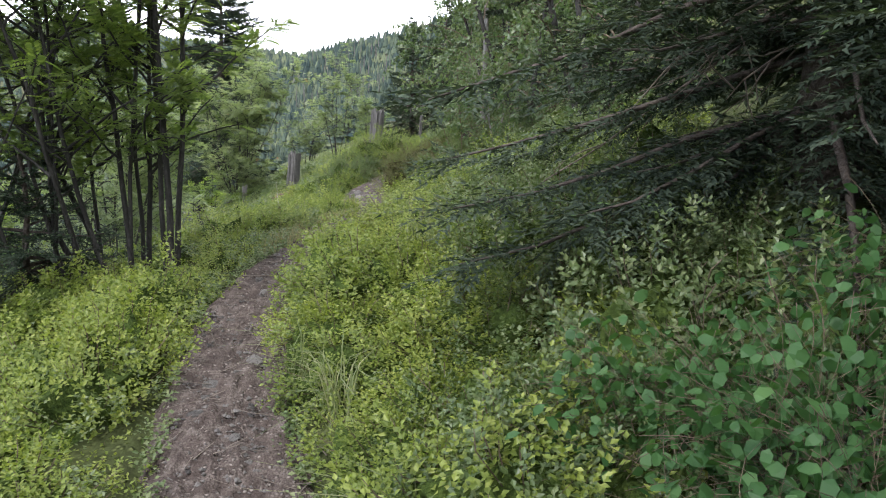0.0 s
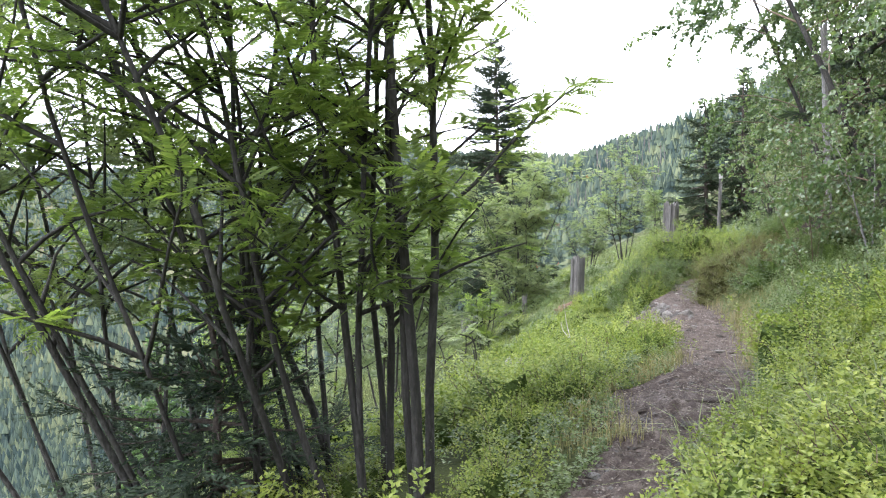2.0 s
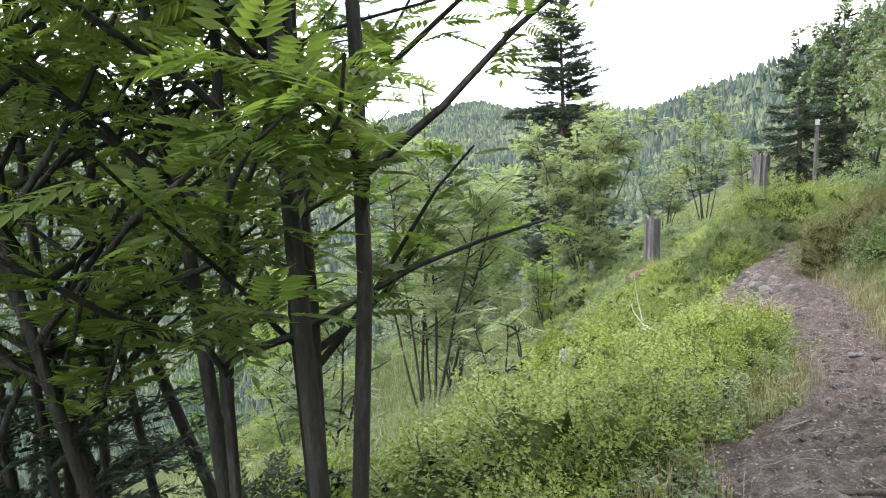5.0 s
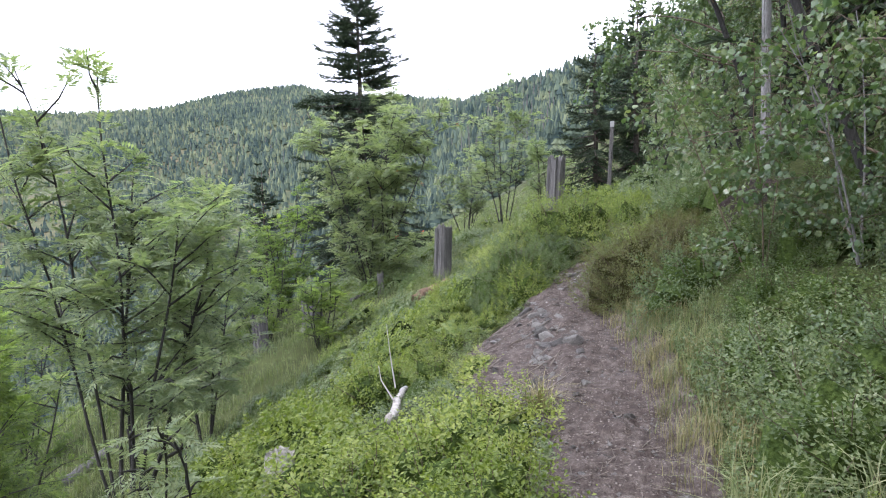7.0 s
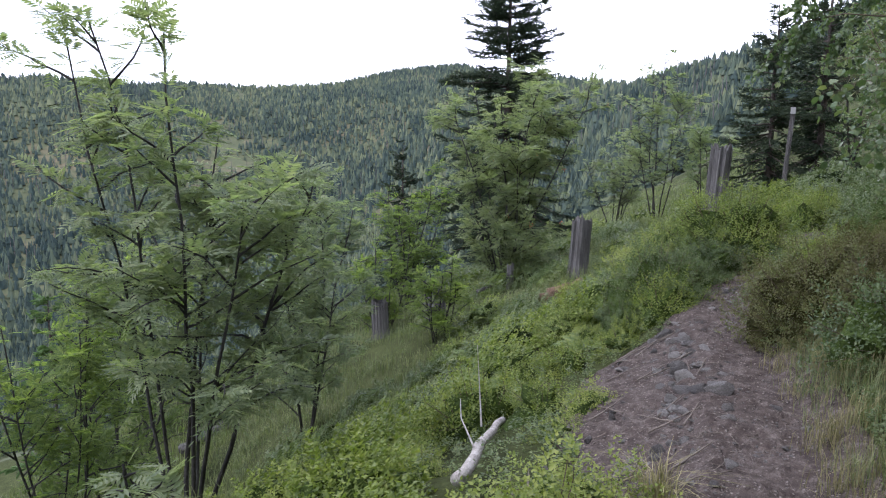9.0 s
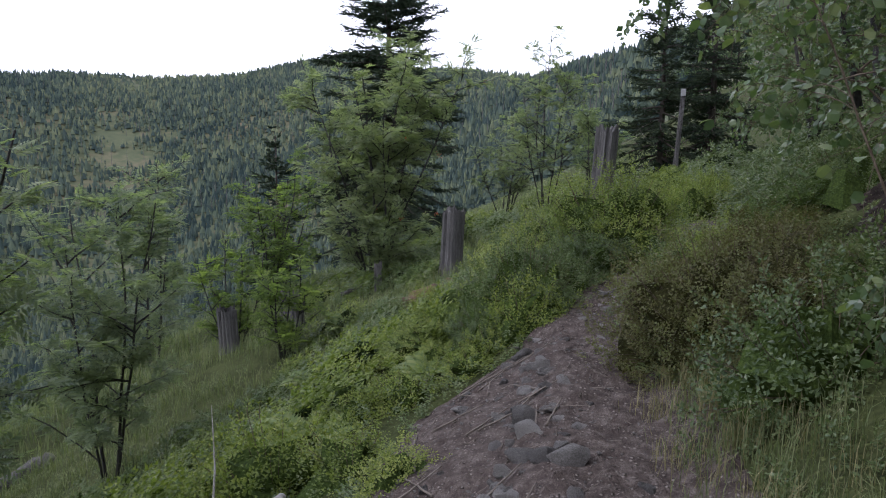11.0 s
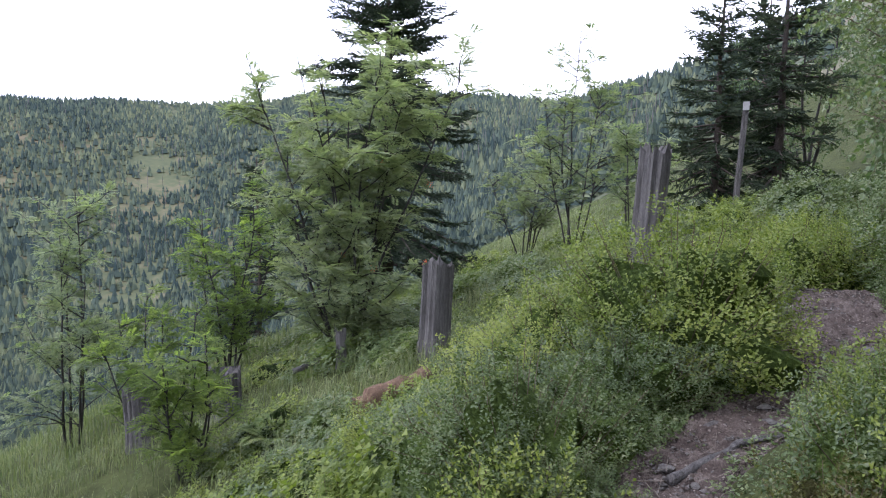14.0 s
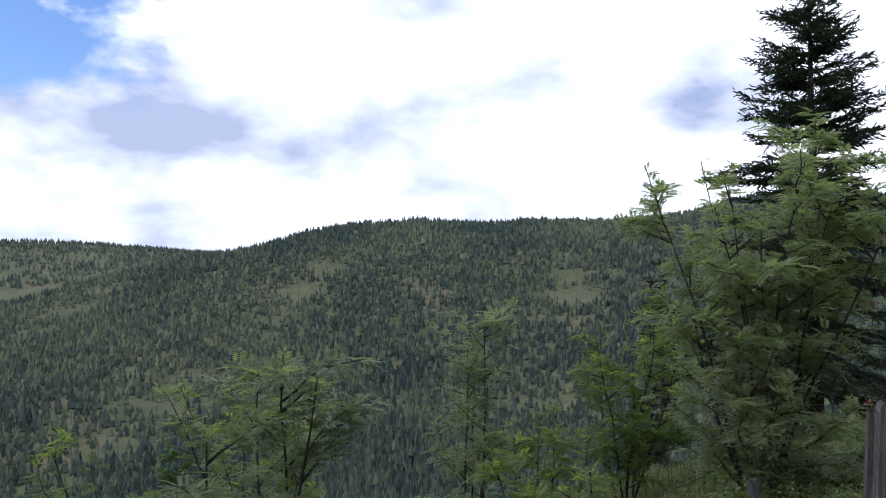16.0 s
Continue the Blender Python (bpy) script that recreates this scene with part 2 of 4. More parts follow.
CREST_R = (500, 400, 300, 260, 300, 330, 400, 470, 560, 660, 740, 900, 860, 820, 790, 780, 770, 750, 740, 740, 740, 740, 740, 740, 800, 900, 800, 500)
CREST = (2, 12, 18, 16, 10, 7.2, 5.2, 4.6, 3.9, 3.8, 4.1, 4.9, 4.5, 4.1, 3.6, 3.2, 3.2, 3.5, 3.55, 3.1, 2.3, 1.2, .4, -1.6, -4, -2, 0, 2)
FAR = (1, 1, 1, 1, 1, 1, 1, 1, 1, 1, 1, 1, 1, 1, 1, 1, 1, 1, .4, .4, .6, .9, 1.1, 1.7, 1.9, 1.8, 1.2, 1)
CENTRE = (-1.0, 9.0)


def blend(a, b, t):
    t = np.clip(t, 0, 1)
    return a + (b - a) * t * t * (3 - 2 * t)


def ground(x, y):
    x, y = np.asarray(x, float), np.asarray(y, float)
    dx, dy = x - CENTRE[0], y - CENTRE[1]
    r = np.hypot(dx, dy) + 1e-9
    a = np.degrees(np.arctan2(-dx, dy))
    rv, zv, rc = (np.interp(a, HEADING, v) for v in (VALLEY_R, VALLEY_Z, CREST_R))
    zc = 1.6 + rc * np.tan(np.radians(np.interp(a, HEADING, CREST)))
    zf = 1.6 + 2600 * np.tan(np.radians(np.interp(a, HEADING, FAR)))
    k = 45 / np.maximum(r, 45)
    inner = near_ground(CENTRE[0] + dx * k, CENTRE[1] + dy * k)
    z = np.where(r < 45, inner, inner + (zv - inner) * (1 - (1 - np.clip((r - 45) / (rv - 45), 0, 1)) ** 1.6))
    z = np.where(r > rv, blend(zv, zc, (r - rv) / (rc - rv) * .86 + .0) + (zc - blend(zv, zc, .86)) * np.clip((r - rv) / (rc - rv), 0, 1), z)
    z = np.where(r > rc, blend(zc, zc - 60, (r - rc) / (.5 * rc)), z)
    z = np.where(r > 1.5 * rc, blend(zc - 60, zf, (r - 1.5 * rc) / (2600 - 1.5 * rc)), z)
    z = z + np.clip((r - 60) / 200, 0, 1) * 5 * np.sin(dx * .021 + 1.3) * np.sin(dy * .017 + dx * .006) * (r < 1e4)
    return z

# ---- building helpers ----
rng = np.random.default_rng(7)


def mesh_of(name, verts, faces, mats, index=None, smooth=False):
    """A mesh from arrays: verts (n, 3); faces: a list of arrays of equal-sided polygons."""
    me = bpy.data.meshes.new(name)
    verts = np.asarray(verts, np.float32)
    faces = [np.asarray(f, np.int32) for f in faces if len(f)]
    loops = np.concatenate([f.ravel() for f in faces])
    sizes = np.concatenate([np.full(len(f), f.shape[1], np.int32) for f in faces])
    me.vertices.add(len(verts))
    me.vertices.foreach_set("co", verts.ravel())
    me.loops.add(len(loops))
    me.loops.foreach_set("vertex_index", loops)
    me.polygons.add(len(sizes))
    me.polygons.foreach_set("loop_start", np.concatenate([[0], np.cumsum(sizes)[:-1]]).astype(np.int32))
    me.polygons.foreach_set("loop_total", sizes)
    for m in mats:
        me.materials.append(m)
    if index is not None:
        me.polygons.foreach_set("material_index", np.asarray(index, np.int32))
    me.polygons.foreach_set("use_smooth", np.full(len(sizes), smooth))
    me.update(calc_edges=True)
    return me


def child(name, me, parent, label="", kind=""):
    ob = new(name, me)
    ob.parent = parent
    return tagged(ob, label, kind=kind)


def anchor(name, x, y, z, label, category, group=""):
    ob = new(name)
    ob.empty_display_size = .1
    ob.location = (x, y, z)
    return tagged(ob, label, category, group)


def unit(v):
    return v / np.maximum(np.linalg.norm(v, axis=-1, keepdims=True), 1e-9)


def leaf_arrays(p, axis, normal, length, width, fold=.18):
    """Pointed leaves, folded a little along the midrib: four corners each."""
    axis, n = unit(axis), len(p)
    side = unit(np.cross(axis, normal))
    up = np.cross(side, axis)
    length, width = np.broadcast_to(length, n)[:, None], np.broadcast_to(width, n)[:, None]
    mid = p + axis * length * .45
    v = np.stack([p, mid - side * width / 2 + up * width * fold, p + axis * length, mid + side * width / 2 + up * width * fold], 1)
    i = np.arange(n)[:, None] * 4
    return v.reshape(-1, 3), np.concatenate([i + np.array([[0, 1, 2]]), i + np.array([[0, 2, 3]])])


def blade_arrays(p, axis, normal, length, width):
    """Tiny leaves and needles: one pointed face each."""
    axis, n = unit(axis), len(p)
    side = unit(np.cross(axis, normal)) * np.broadcast_to(width, n)[:, None] / 2
    tip = p + axis * np.broadcast_to(length, n)[:, None]
    low = p + axis * np.broadcast_to(length, n)[:, None] * .2
    return np.stack([low - side, low + side, tip], 1).reshape(-1, 3), np.arange(n * 3).reshape(-1, 3)


def oval_arrays(p, axis, normal, length, width, fold=.12):
    """Rounded leaves: six corners each, bent along the midrib and drooping at the tip."""
    axis, n = unit(axis), len(p)
    side = unit(np.cross(axis, normal))
    up = np.cross(side, axis)
    length, width = np.broadcast_to(length, n)[:, None], np.broadcast_to(width, n)[:, None]
    a, b = p + axis * length * .28, p + axis * length * .72
    s1, s2 = side * width * .48, side * width * .4
    lift = up * width * fold
    v = np.stack([p, a - s1 + lift, b - s2 + lift, p + axis * length - up * length * .08, b + s2 + lift, a + s1 + lift], 1)
    i = np.arange(n)[:, None] * 6
    return v.reshape(-1, 3), np.concatenate([i + np.array([t]) for t in ((0, 1, 5), (1, 2, 4), (1, 4, 5), (2, 3, 4))])


def leaf_mesh(name, p, axis, normal, length, width, mat, fold=.18, oval=False):
    v, f = (oval_arrays if oval else leaf_arrays)(p, axis, normal, length, width, fold)
    return mesh_of(name, v, [f], [mat])


def tubes(lines, sides=5):
    """Tapered round rods along lines of (points, radii)."""
    vs, fs, start = [], [], 0
    ring = np.arange(sides)
    turn = np.stack([np.cos(ring * 2 * np.pi / sides), np.sin(ring * 2 * np.pi / sides)], 1)
    for pts, rad in lines:
        pts = np.asarray(pts, float)
        t = unit(np.gradient(pts, axis=0))
        ref = np.where(np.abs(t[:, 2:3]) > .9, np.array([[1., 0, 0]]), np.array([[0, 0, 1.]]))
        a = unit(np.cross(t, ref))
        b = np.cross(t, a)
        rad = np.broadcast_to(rad, len(pts))
        v = pts[:, None] + (a[:, None] * turn[None, :, :1] + b[:, None] * turn[None, :, 1:]) * rad[:, None, None]
        k = len(pts)
        i, j = np.meshgrid(np.arange(k - 1), ring, indexing="ij")
        q = np.stack([i * sides + j, i * sides + (j + 1) % sides, (i + 1) * sides + (j + 1) % sides, (i + 1) * sides + j], -1).reshape(-1, 4)
        vs.append(v.reshape(-1, 3))
        fs.append(q + start)
        start += k * sides
    return np.concatenate(vs), np.concatenate(fs)


def tube_mesh(name, lines, mat, sides=5):
    v, f = tubes(lines, sides)
    return mesh_of(name, v, [f], [mat], smooth=True)


def limb(r, start, direction, length, bend, steps=7, droop=0.0):
    """A crooked line that starts at start and wanders; droop pulls it down, a minus lifts it."""
    pts, p, d = [np.array(start, float)], np.array(start, float), unit(np.array(direction, float))
    for k in range(steps - 1):
        d = unit(d + r.normal(0, bend, 3) - np.array([0, 0, droop / steps]))
        p = p + d * length / (steps - 1)
        pts.append(p)
    return np.array(pts)


def along(r, line, count, low=0.0, high=1.0):
    """Random places on a line with the line's direction there."""
    f = r.uniform(low, high, count) * (len(line) - 1)
    i = np.minimum(f.astype(int), len(line) - 2)
    return line[i] + (line[i + 1] - line[i]) * (f - i)[:, None], unit(line[i + 1] - line[i])


def sphere_dirs(r, n):
    return unit(r.normal(0, 1, (n, 3)))


def pinnate(r, p, axis, length, pairs=6):
    """Rowan leaves: leaflets in pairs along a stalk and one at its tip."""
    n = len(p)
    axis = unit(axis)
    side = unit(np.cross(axis, np.array([0, 0, 1.]) + r.normal(0, .25, (n, 3))))
    up = np.cross(side, axis)
    length = np.broadcast_to(length, n)[:, None]
    P, A, N, L = [], [], [], []
    for k in range(pairs):
        f = .25 + .7 * k / pairs
        sag = -up * 0 - np.array([0, 0, 1.]) * length * .25 * f * f
        for s in (-1, 1):
            P.append(p + axis * length * f + sag)
            A.append(side * s * .85 + axis * .55 - np.array([0, 0, .18]))
            N.append(up)
            L.append(length[:, 0] * (.38 - .1 * abs(f - .5)))
    P.append(p + axis * length - np.array([0, 0, 1.]) * length * .25)
    A.append(axis - np.array([0, 0, .3]))
    N.append(up)
    L.append(length[:, 0] * .3)
    L = np.concatenate(L)
    return np.concatenate(P), np.concatenate(A), np.concatenate(N), L


def rowan(name, x, y, height, stems, spread, leaves, label, mat=ROWAN, leaf=.17, seed=1, thick=.035, berries=0, low=.3, lean=(0, 0), foot_width=.13):
    """A rowan: several stems from one foot, ascending boughs, feathered leaves."""
    r = np.random.default_rng(seed)
    z = float(ground(x, y)) - .05
    tree = anchor(name, x, y, z, label, "tree", "rowans on the slope")
    LP, LA, boughs, tips = [], [], [], []
    total = 0
    trunks = []
    for s in range(stems):
        a = s * 2.4 + r.uniform(-.4, .4)
        out = r.uniform(.1, 1.0) ** .7 * spread
        d = np.array([np.cos(a) * out + lean[0], np.sin(a) * out + lean[1], 1.0])
        h = height * r.uniform(.72, 1.0) * (1 - .25 * out / max(spread, .01))
        foot = np.array([np.cos(a), np.sin(a), 0]) * foot_width * (stems > 1) * r.uniform(.5, 1)
        line = limb(r, foot, d, h * np.linalg.norm(d) / 1.05, .055, 10, -.6)
        rad = np.linspace(thick * r.uniform(.7, 1.1), .006, 10)
        trunks.append((line, rad))
        for b in range(int(5 + height * 2.1)):
            p, t = along(r, line, 1, low, .97)
            ba = r.uniform(0, 2 * np.pi)
            bl = r.uniform(.35, .85) * height * .27 * (1.15 - (p[0][2] / max(h, .1)) * .55)
            bough = limb(r, p[0], t[0] * .55 + np.array([np.cos(ba), np.sin(ba), .25]), bl, .13, 6, .25)
            boughs.append((bough, np.linspace(.011, .003, 6)))
            tips.append(bough)
        tips.append(line[5:])
    for k, (line, rad) in enumerate(trunks):
        child("stem", tube_mesh("stem", [(line, rad)], BARK, 7), tree)
    for b in boughs:
        child("bough", tube_mesh("bough", [b], BARK, 4), tree)
    per = max(2, leaves // len(tips))
    for line in tips:
        p, t = along(r, line, per, .25, 1.0)
        LP.append(p)
        o = sphere_dirs(r, per)
        o[:, 2] = o[:, 2] * .45 + .08
        LA.append(t * .4 + o)
    P, A, N, L = pinnate(r, np.concatenate(LP), np.concatenate(LA), leaf * r.uniform(.75, 1.15, per * len(tips)), 6 if leaf < .16 else 5)
    child("crown", leaf_mesh("crown", P, A, N, L, L * .3, mat), tree, "feathered green leaves")
    for k in range(berries):
        line = tips[r.integers(len(tips))]
        c = line[-1] + np.array([0, 0, -.03])
        q = c + r.normal(0, .022, (16, 3))
        v, f = ball_cloud(q, .007)
        child("berry_cluster", mesh_of("berry_cluster", v, [f], [BERRY], smooth=True), tree, "orange-red berries", "stuff")
    return tree


OCTA = np.array([(1, 0, 0), (-1, 0, 0), (0, 1, 0), (0, -1, 0), (0, 0, 1), (0, 0, -1)], float)
OCTF = np.array([(0, 2, 4), (2, 1, 4), (1, 3, 4), (3, 0, 4), (2, 0, 5), (1, 2, 5), (3, 1, 5), (0, 3, 5)])


def ball_cloud(centres, radius):
    v = (centres[:, None] + OCTA[None] * radius).reshape(-1, 3)
    return v, (np.arange(len(centres))[:, None, None] * 6 + OCTF[None]).reshape(-1, 3)


def spruce(name, x, y, height, radius, label, seed=1, whorl=.28, spray=1.0, start=.12, trunk=.11, mat=NEEDLES, dead=0, needle=.085, pale=0.0, power=.85, group="spruces on the slope", full=6, pieces=3, wood=.022, fine=0.0):
    """A spruce: one straight trunk, whorls of boughs that sag and lift at the tip, flat sprays of needles."""
    r = np.random.default_rng(seed)
    z = float(ground(x, y)) - .05
    tree = anchor(name, x, y, z, label, "tree", group)
    line = np.stack([r.normal(0, .015, 9).cumsum(), r.normal(0, .015, 9).cumsum(), np.linspace(0, height, 9)], 1)
    child("trunk", tube_mesh("trunk", [(line, np.linspace(trunk, .012, 9))], SPRUCE_BARK, 9), tree)
    boughs, P, A, N, L, FP, FA, FN = [], [], [], [], [], [], [], []
    h = height * start
    while h < height * .985:
        f = (h - height * start) / (height * (1 - start))
        reach = radius * (1 - f) ** power + .12
        for k in range(full if reach > .5 else 5):
            a = r.uniform(0, 2 * np.pi)
            ln = reach * r.uniform(.45, 1.15)
            lift = -.25 + .75 * f
            b = limb(r, (line[0, 0], line[0, 1], h + r.uniform(-1.1, 1.1) * whorl), (np.cos(a), np.sin(a), lift), ln, .06, 6, .5 * (1 - f))
            b[-2:, 2] += np.array([.03, .1]) * ln
            boughs.append((b, np.linspace(wood * ln + .004, .003, 6)))
            m = max(5, int(ln * 46 * spray))
            p, t = along(r, b, m, .12, 1.0)
            sgn = np.where(r.random(m) < .5, -1, 1)[:, None]
            flat = unit(np.cross(t, np.array([0, 0, 1.])))
            tw = unit(t * .75 + flat * sgn * .8 + r.normal(0, .22, (m, 3)) + np.array([0, 0, -.12]))
            tl = r.uniform(.5, 1.0, m) * np.minimum(.34, .12 + .3 * ln)
            if h < fine:
                for q in range(13):
                    for s in (-1, 1):
                        across = unit(np.cross(tw, np.array([0, 0, 1.])))
                        FP.append(p + tw * tl[:, None] * (q + .5 * (s > 0)) / 13)
                        FA.append(tw * .8 + across * s * .55 + r.normal(0, .22, (m, 3)))
                        FN.append(np.array([0, 0, 1.]) + r.normal(0, .4, (m, 3)))
                continue
            for q in range(pieces):
                P.append(p + tw * tl[:, None] * q / pieces)
                A.append(tw + r.normal(0, .28, (m, 3)))
                N.append(np.array([0, 0, 1.]) + r.normal(0, .5, (m, 3)))
                L.append(tl * 1.5 / pieces + needle * .3)
        h += whorl * r.uniform(.75, 1.25) * (1 - .35 * f)
    child("branchwork", tube_mesh("branchwork", boughs, SPRUCE_BARK, 4), tree, "", "stuff")
    P, A, N, L = (np.concatenate(v) for v in (P, A, N, L))
    # each twig is a bottle brush of thin needles in two planes
    side = unit(np.cross(A, N))
    child("foliage", leaf_mesh("foliage", np.concatenate([P, P]), np.concatenate([A, A]), np.concatenate([N, side]), np.concatenate([L, L]), needle * .42, mat, .05), tree)
    if fine:
        FP, FA, FN = np.concatenate(FP), np.concatenate(FA), np.concatenate(FN)
        v, f = blade_arrays(FP, FA, FN, r.uniform(.034, .056, len(FP)), .013)
        child("needle_sprays", mesh_of("needle_sprays", v, [f], [mat]), tree, "", "stuff")
        P, A, N, L = FP, FA, FN, np.full(len(FP), .04)
    if pale:
        pick = r.random(len(P)) < pale * (.35 if fine else 1)
        child("young_growth", leaf_mesh("young_growth", P[pick] + np.array([0, 0, .012]), A[pick], N[pick], L[pick] * .8, .008 if fine else needle * .5, NEEDLES_NEW), tree, "fresh light green shoots", "stuff")
    if dead:
        lines = []
        for k in range(dead):
            a, h = r.uniform(0, 2 * np.pi), r.uniform(.3, height * .35)
            b = limb(r, (0, 0, h), (np.cos(a), np.sin(a), r.uniform(-.5, .1)), r.uniform(.4, radius), .12, 7, .3)
            lines.append((b, np.linspace(.009, .002, 7)))
            for q in range(5):
                p, t = along(r, b, 1, .3, 1)
                s = limb(r, p[0], t[0] + r.normal(0, .7, 3), r.uniform(.15, .4), .2, 4, .2)
                lines.append((s, np.linspace(.004, .0015, 4)))
        child("dead_branchwork", tube_mesh("dead_branchwork", lines, DEAD_TWIG, 4), tree, "bare grey dead branches", "stuff")
    return tree


def broadleaf(name, x, y, height, spread, leaves, label, mat=BIRCH, size=.045, seed=1, trunk=.07, stems=1, droop=.6, low=.15, lean=(0, 0), bark=BIRCH_BARK, group="broadleaf trees by the path", wide=.8):
    """A birch or willow: leaning stems, long boughs, drooping twigs with single leaves."""
    r = np.random.default_rng(seed)
    z = float(ground(x, y)) - .05
    tree = anchor(name, x, y, z, label, "tree", group)
    boughs, twigs, P, A = [], [], [], []
    for s in range(stems):
        a = s * 2.4 + r.uniform(0, 1)
        out = .25 * (stems > 1) + .05
        line = limb(r, (np.cos(a) * .06 * (stems > 1), np.sin(a) * .06 * (stems > 1), 0), (np.cos(a) * out + lean[0], np.sin(a) * out + lean[1], 1), height * r.uniform(.85, 1), .06, 9, -.2)
        child("trunk", tube_mesh("trunk", [(line, np.linspace(trunk, min(.01, trunk * .3), 9))], bark, 8), tree)
        for b in range(int(22 / stems) + 6):
            p, t = along(r, line, 1, low, .97)
            ba = r.uniform(0, 2 * np.pi)
            f = p[0][2] / height
            bl = spread * r.uniform(.55, 1.1) * (1.1 - .6 * f)
            bough = limb(r, p[0], np.array([np.cos(ba), np.sin(ba), .45]) + t[0] * .3, bl, .12, 8, droop)
            boughs.append((bough, np.linspace(min(.016, trunk * .3), min(.003, trunk * .12), 8)))
            for w in range(9):
                q, u = along(r, bough, 1, .2, 1)
                tw = limb(r, q[0], u[0] + r.normal(0, .6, 3), r.uniform(.25, .6) * max(.5, spread / 1.5), .15, 5, droop * 1.6)
                twigs.append((tw, np.linspace(min(.004, trunk * .13), .0009, 5)))
    for b in boughs:
        child("bough", tube_mesh("bough", [b], TWIG, 5), tree)
    child("twig_growth", tube_mesh("twig_growth", twigs, TWIG, 3), tree, "", "stuff")
    per = max(3, leaves // len(twigs))
    for tw, _ in twigs:
        p, t = along(r, tw, per, .05, 1)
        P.append(p + r.normal(0, .02, p.shape))
        A.append(t * .3 + sphere_dirs(r, per) * .8 - np.array([0, 0, .5]))
    P, A = np.concatenate(P), np.concatenate(A)
    N = sphere_dirs(r, len(P)) + np.array([0, 0, .8])
    L = size * r.uniform(.7, 1.15, len(P))
    child("crown", leaf_mesh("crown", P, A, N, L, L * wide, mat, .1, size > .049 and leaves < 9500 or wide < .7), tree, "small green leaves")
    return tree

# ---- the ground: one sheet to the horizon ----
def polar_sheet():
    rings = np.concatenate([[0], np.geomspace(.25, 60, 190), np.geomspace(64, 4200, 90)])
    spokes = 330
    a = np.linspace(0, 2 * np.pi, spokes, endpoint=False)
    R, Th = np.meshgrid(rings[1:], a, indexing="ij")
    X, Y = CENTRE[0] - R * np.sin(Th), CENTRE[1] + R * np.cos(Th)
    Z = ground(X, Y)
    w, e = np.interp(Y, PATH_Y, PATH_W), np.interp(Y, PATH_Y, PATH_E)
    inside = np.clip(np.minimum(X - w + bare(Y) + .06, e + above(Y) + .06 - X) / .08 + .5, 0, 1) * (R < 30)
    Z = Z - .1 * inside
    v = np.concatenate([[[CENTRE[0], CENTRE[1], float(ground(*CENTRE)) - .1]], np.stack([X, Y, Z], -1).reshape(-1, 3)])
    k = len(rings) - 1
    i, j = np.meshgrid(np.arange(k - 1), np.arange(spokes), indexing="ij")
    n = (j + 1) % spokes
    quads = np.stack([1 + i * spokes + j, 1 + i * spokes + n, 1 + (i + 1) * spokes + n, 1 + (i + 1) * spokes + j], -1).reshape(-1, 4)
    j = np.arange(spokes)
    tris = np.stack([np.zeros(spokes, int), 1 + j, 1 + (j + 1) % spokes], 1)
    far = np.concatenate([(R[:-1] > 60).ravel(), np.zeros(spokes, bool)]).astype(int)
    return mesh_of("ground", v, [quads[:, ::-1], tris[:, ::-1]], [TURF, FOREST_FLOOR], far, True)


def bare(y):
    """How far the bare soil reaches beyond the path's downhill edge."""
    return np.interp(y, (5.6, 6.6, 7.2, 9.8, 10.8, 12, 13.4, 14.2, 15), (.0, .35, .05, .1, .55, .95, .9, .3, 0))


def above(y):
    """How far the bare soil reaches beyond the path's uphill edge."""
    return np.interp(y, (8, 10, 12.5, 14.2, 14.8), (0, .12, .18, .2, 0))


tagged(new("ground", polar_sheet()), "mossy green hillside falling into a wooded valley", "ground", kind="structure")


def path_strip():
    ys = np.arange(-5, 19.2, .05)
    west, east = np.interp(ys, PATH_Y, PATH_W) - bare(ys) - .17, np.interp(ys, PATH_Y, PATH_E) + .17 + above(ys)
    us = np.linspace(0, 1, 56)
    X = west[:, None] + (east - west)[:, None] * us
    Y = np.repeat(ys[:, None], len(us), 1)
    Z = near_ground(X, Y)
    for i in range(X.shape[0]):
        for j in range(X.shape[1]):
            p = Vector((X[i, j] * 4, Y[i, j] * 4, 0))
            Z[i, j] += .035 * noise.fractal(p, .6, 2.1, 5) + .024 * noise.noise(p * 5) + .012 * noise.noise(p * 13)
    edge = np.minimum(us, 1 - us)
    Z = Z + .01 - .12 * np.clip(1 - edge[None] * (east - west)[:, None] / .14, 0, 1) - .12 * np.clip((ys - 18.2), 0, 1)[:, None]
    v = np.stack([X, Y, Z], -1).reshape(-1, 3)
    n = len(us)
    i, j = np.meshgrid(np.arange(len(ys) - 1), np.arange(n - 1), indexing="ij")
    q = np.stack([i * n + j, i * n + j + 1, (i + 1) * n + j + 1, (i + 1) * n + j], -1).reshape(-1, 4)
    return mesh_of("path", v, [q], [SOIL], smooth=True)


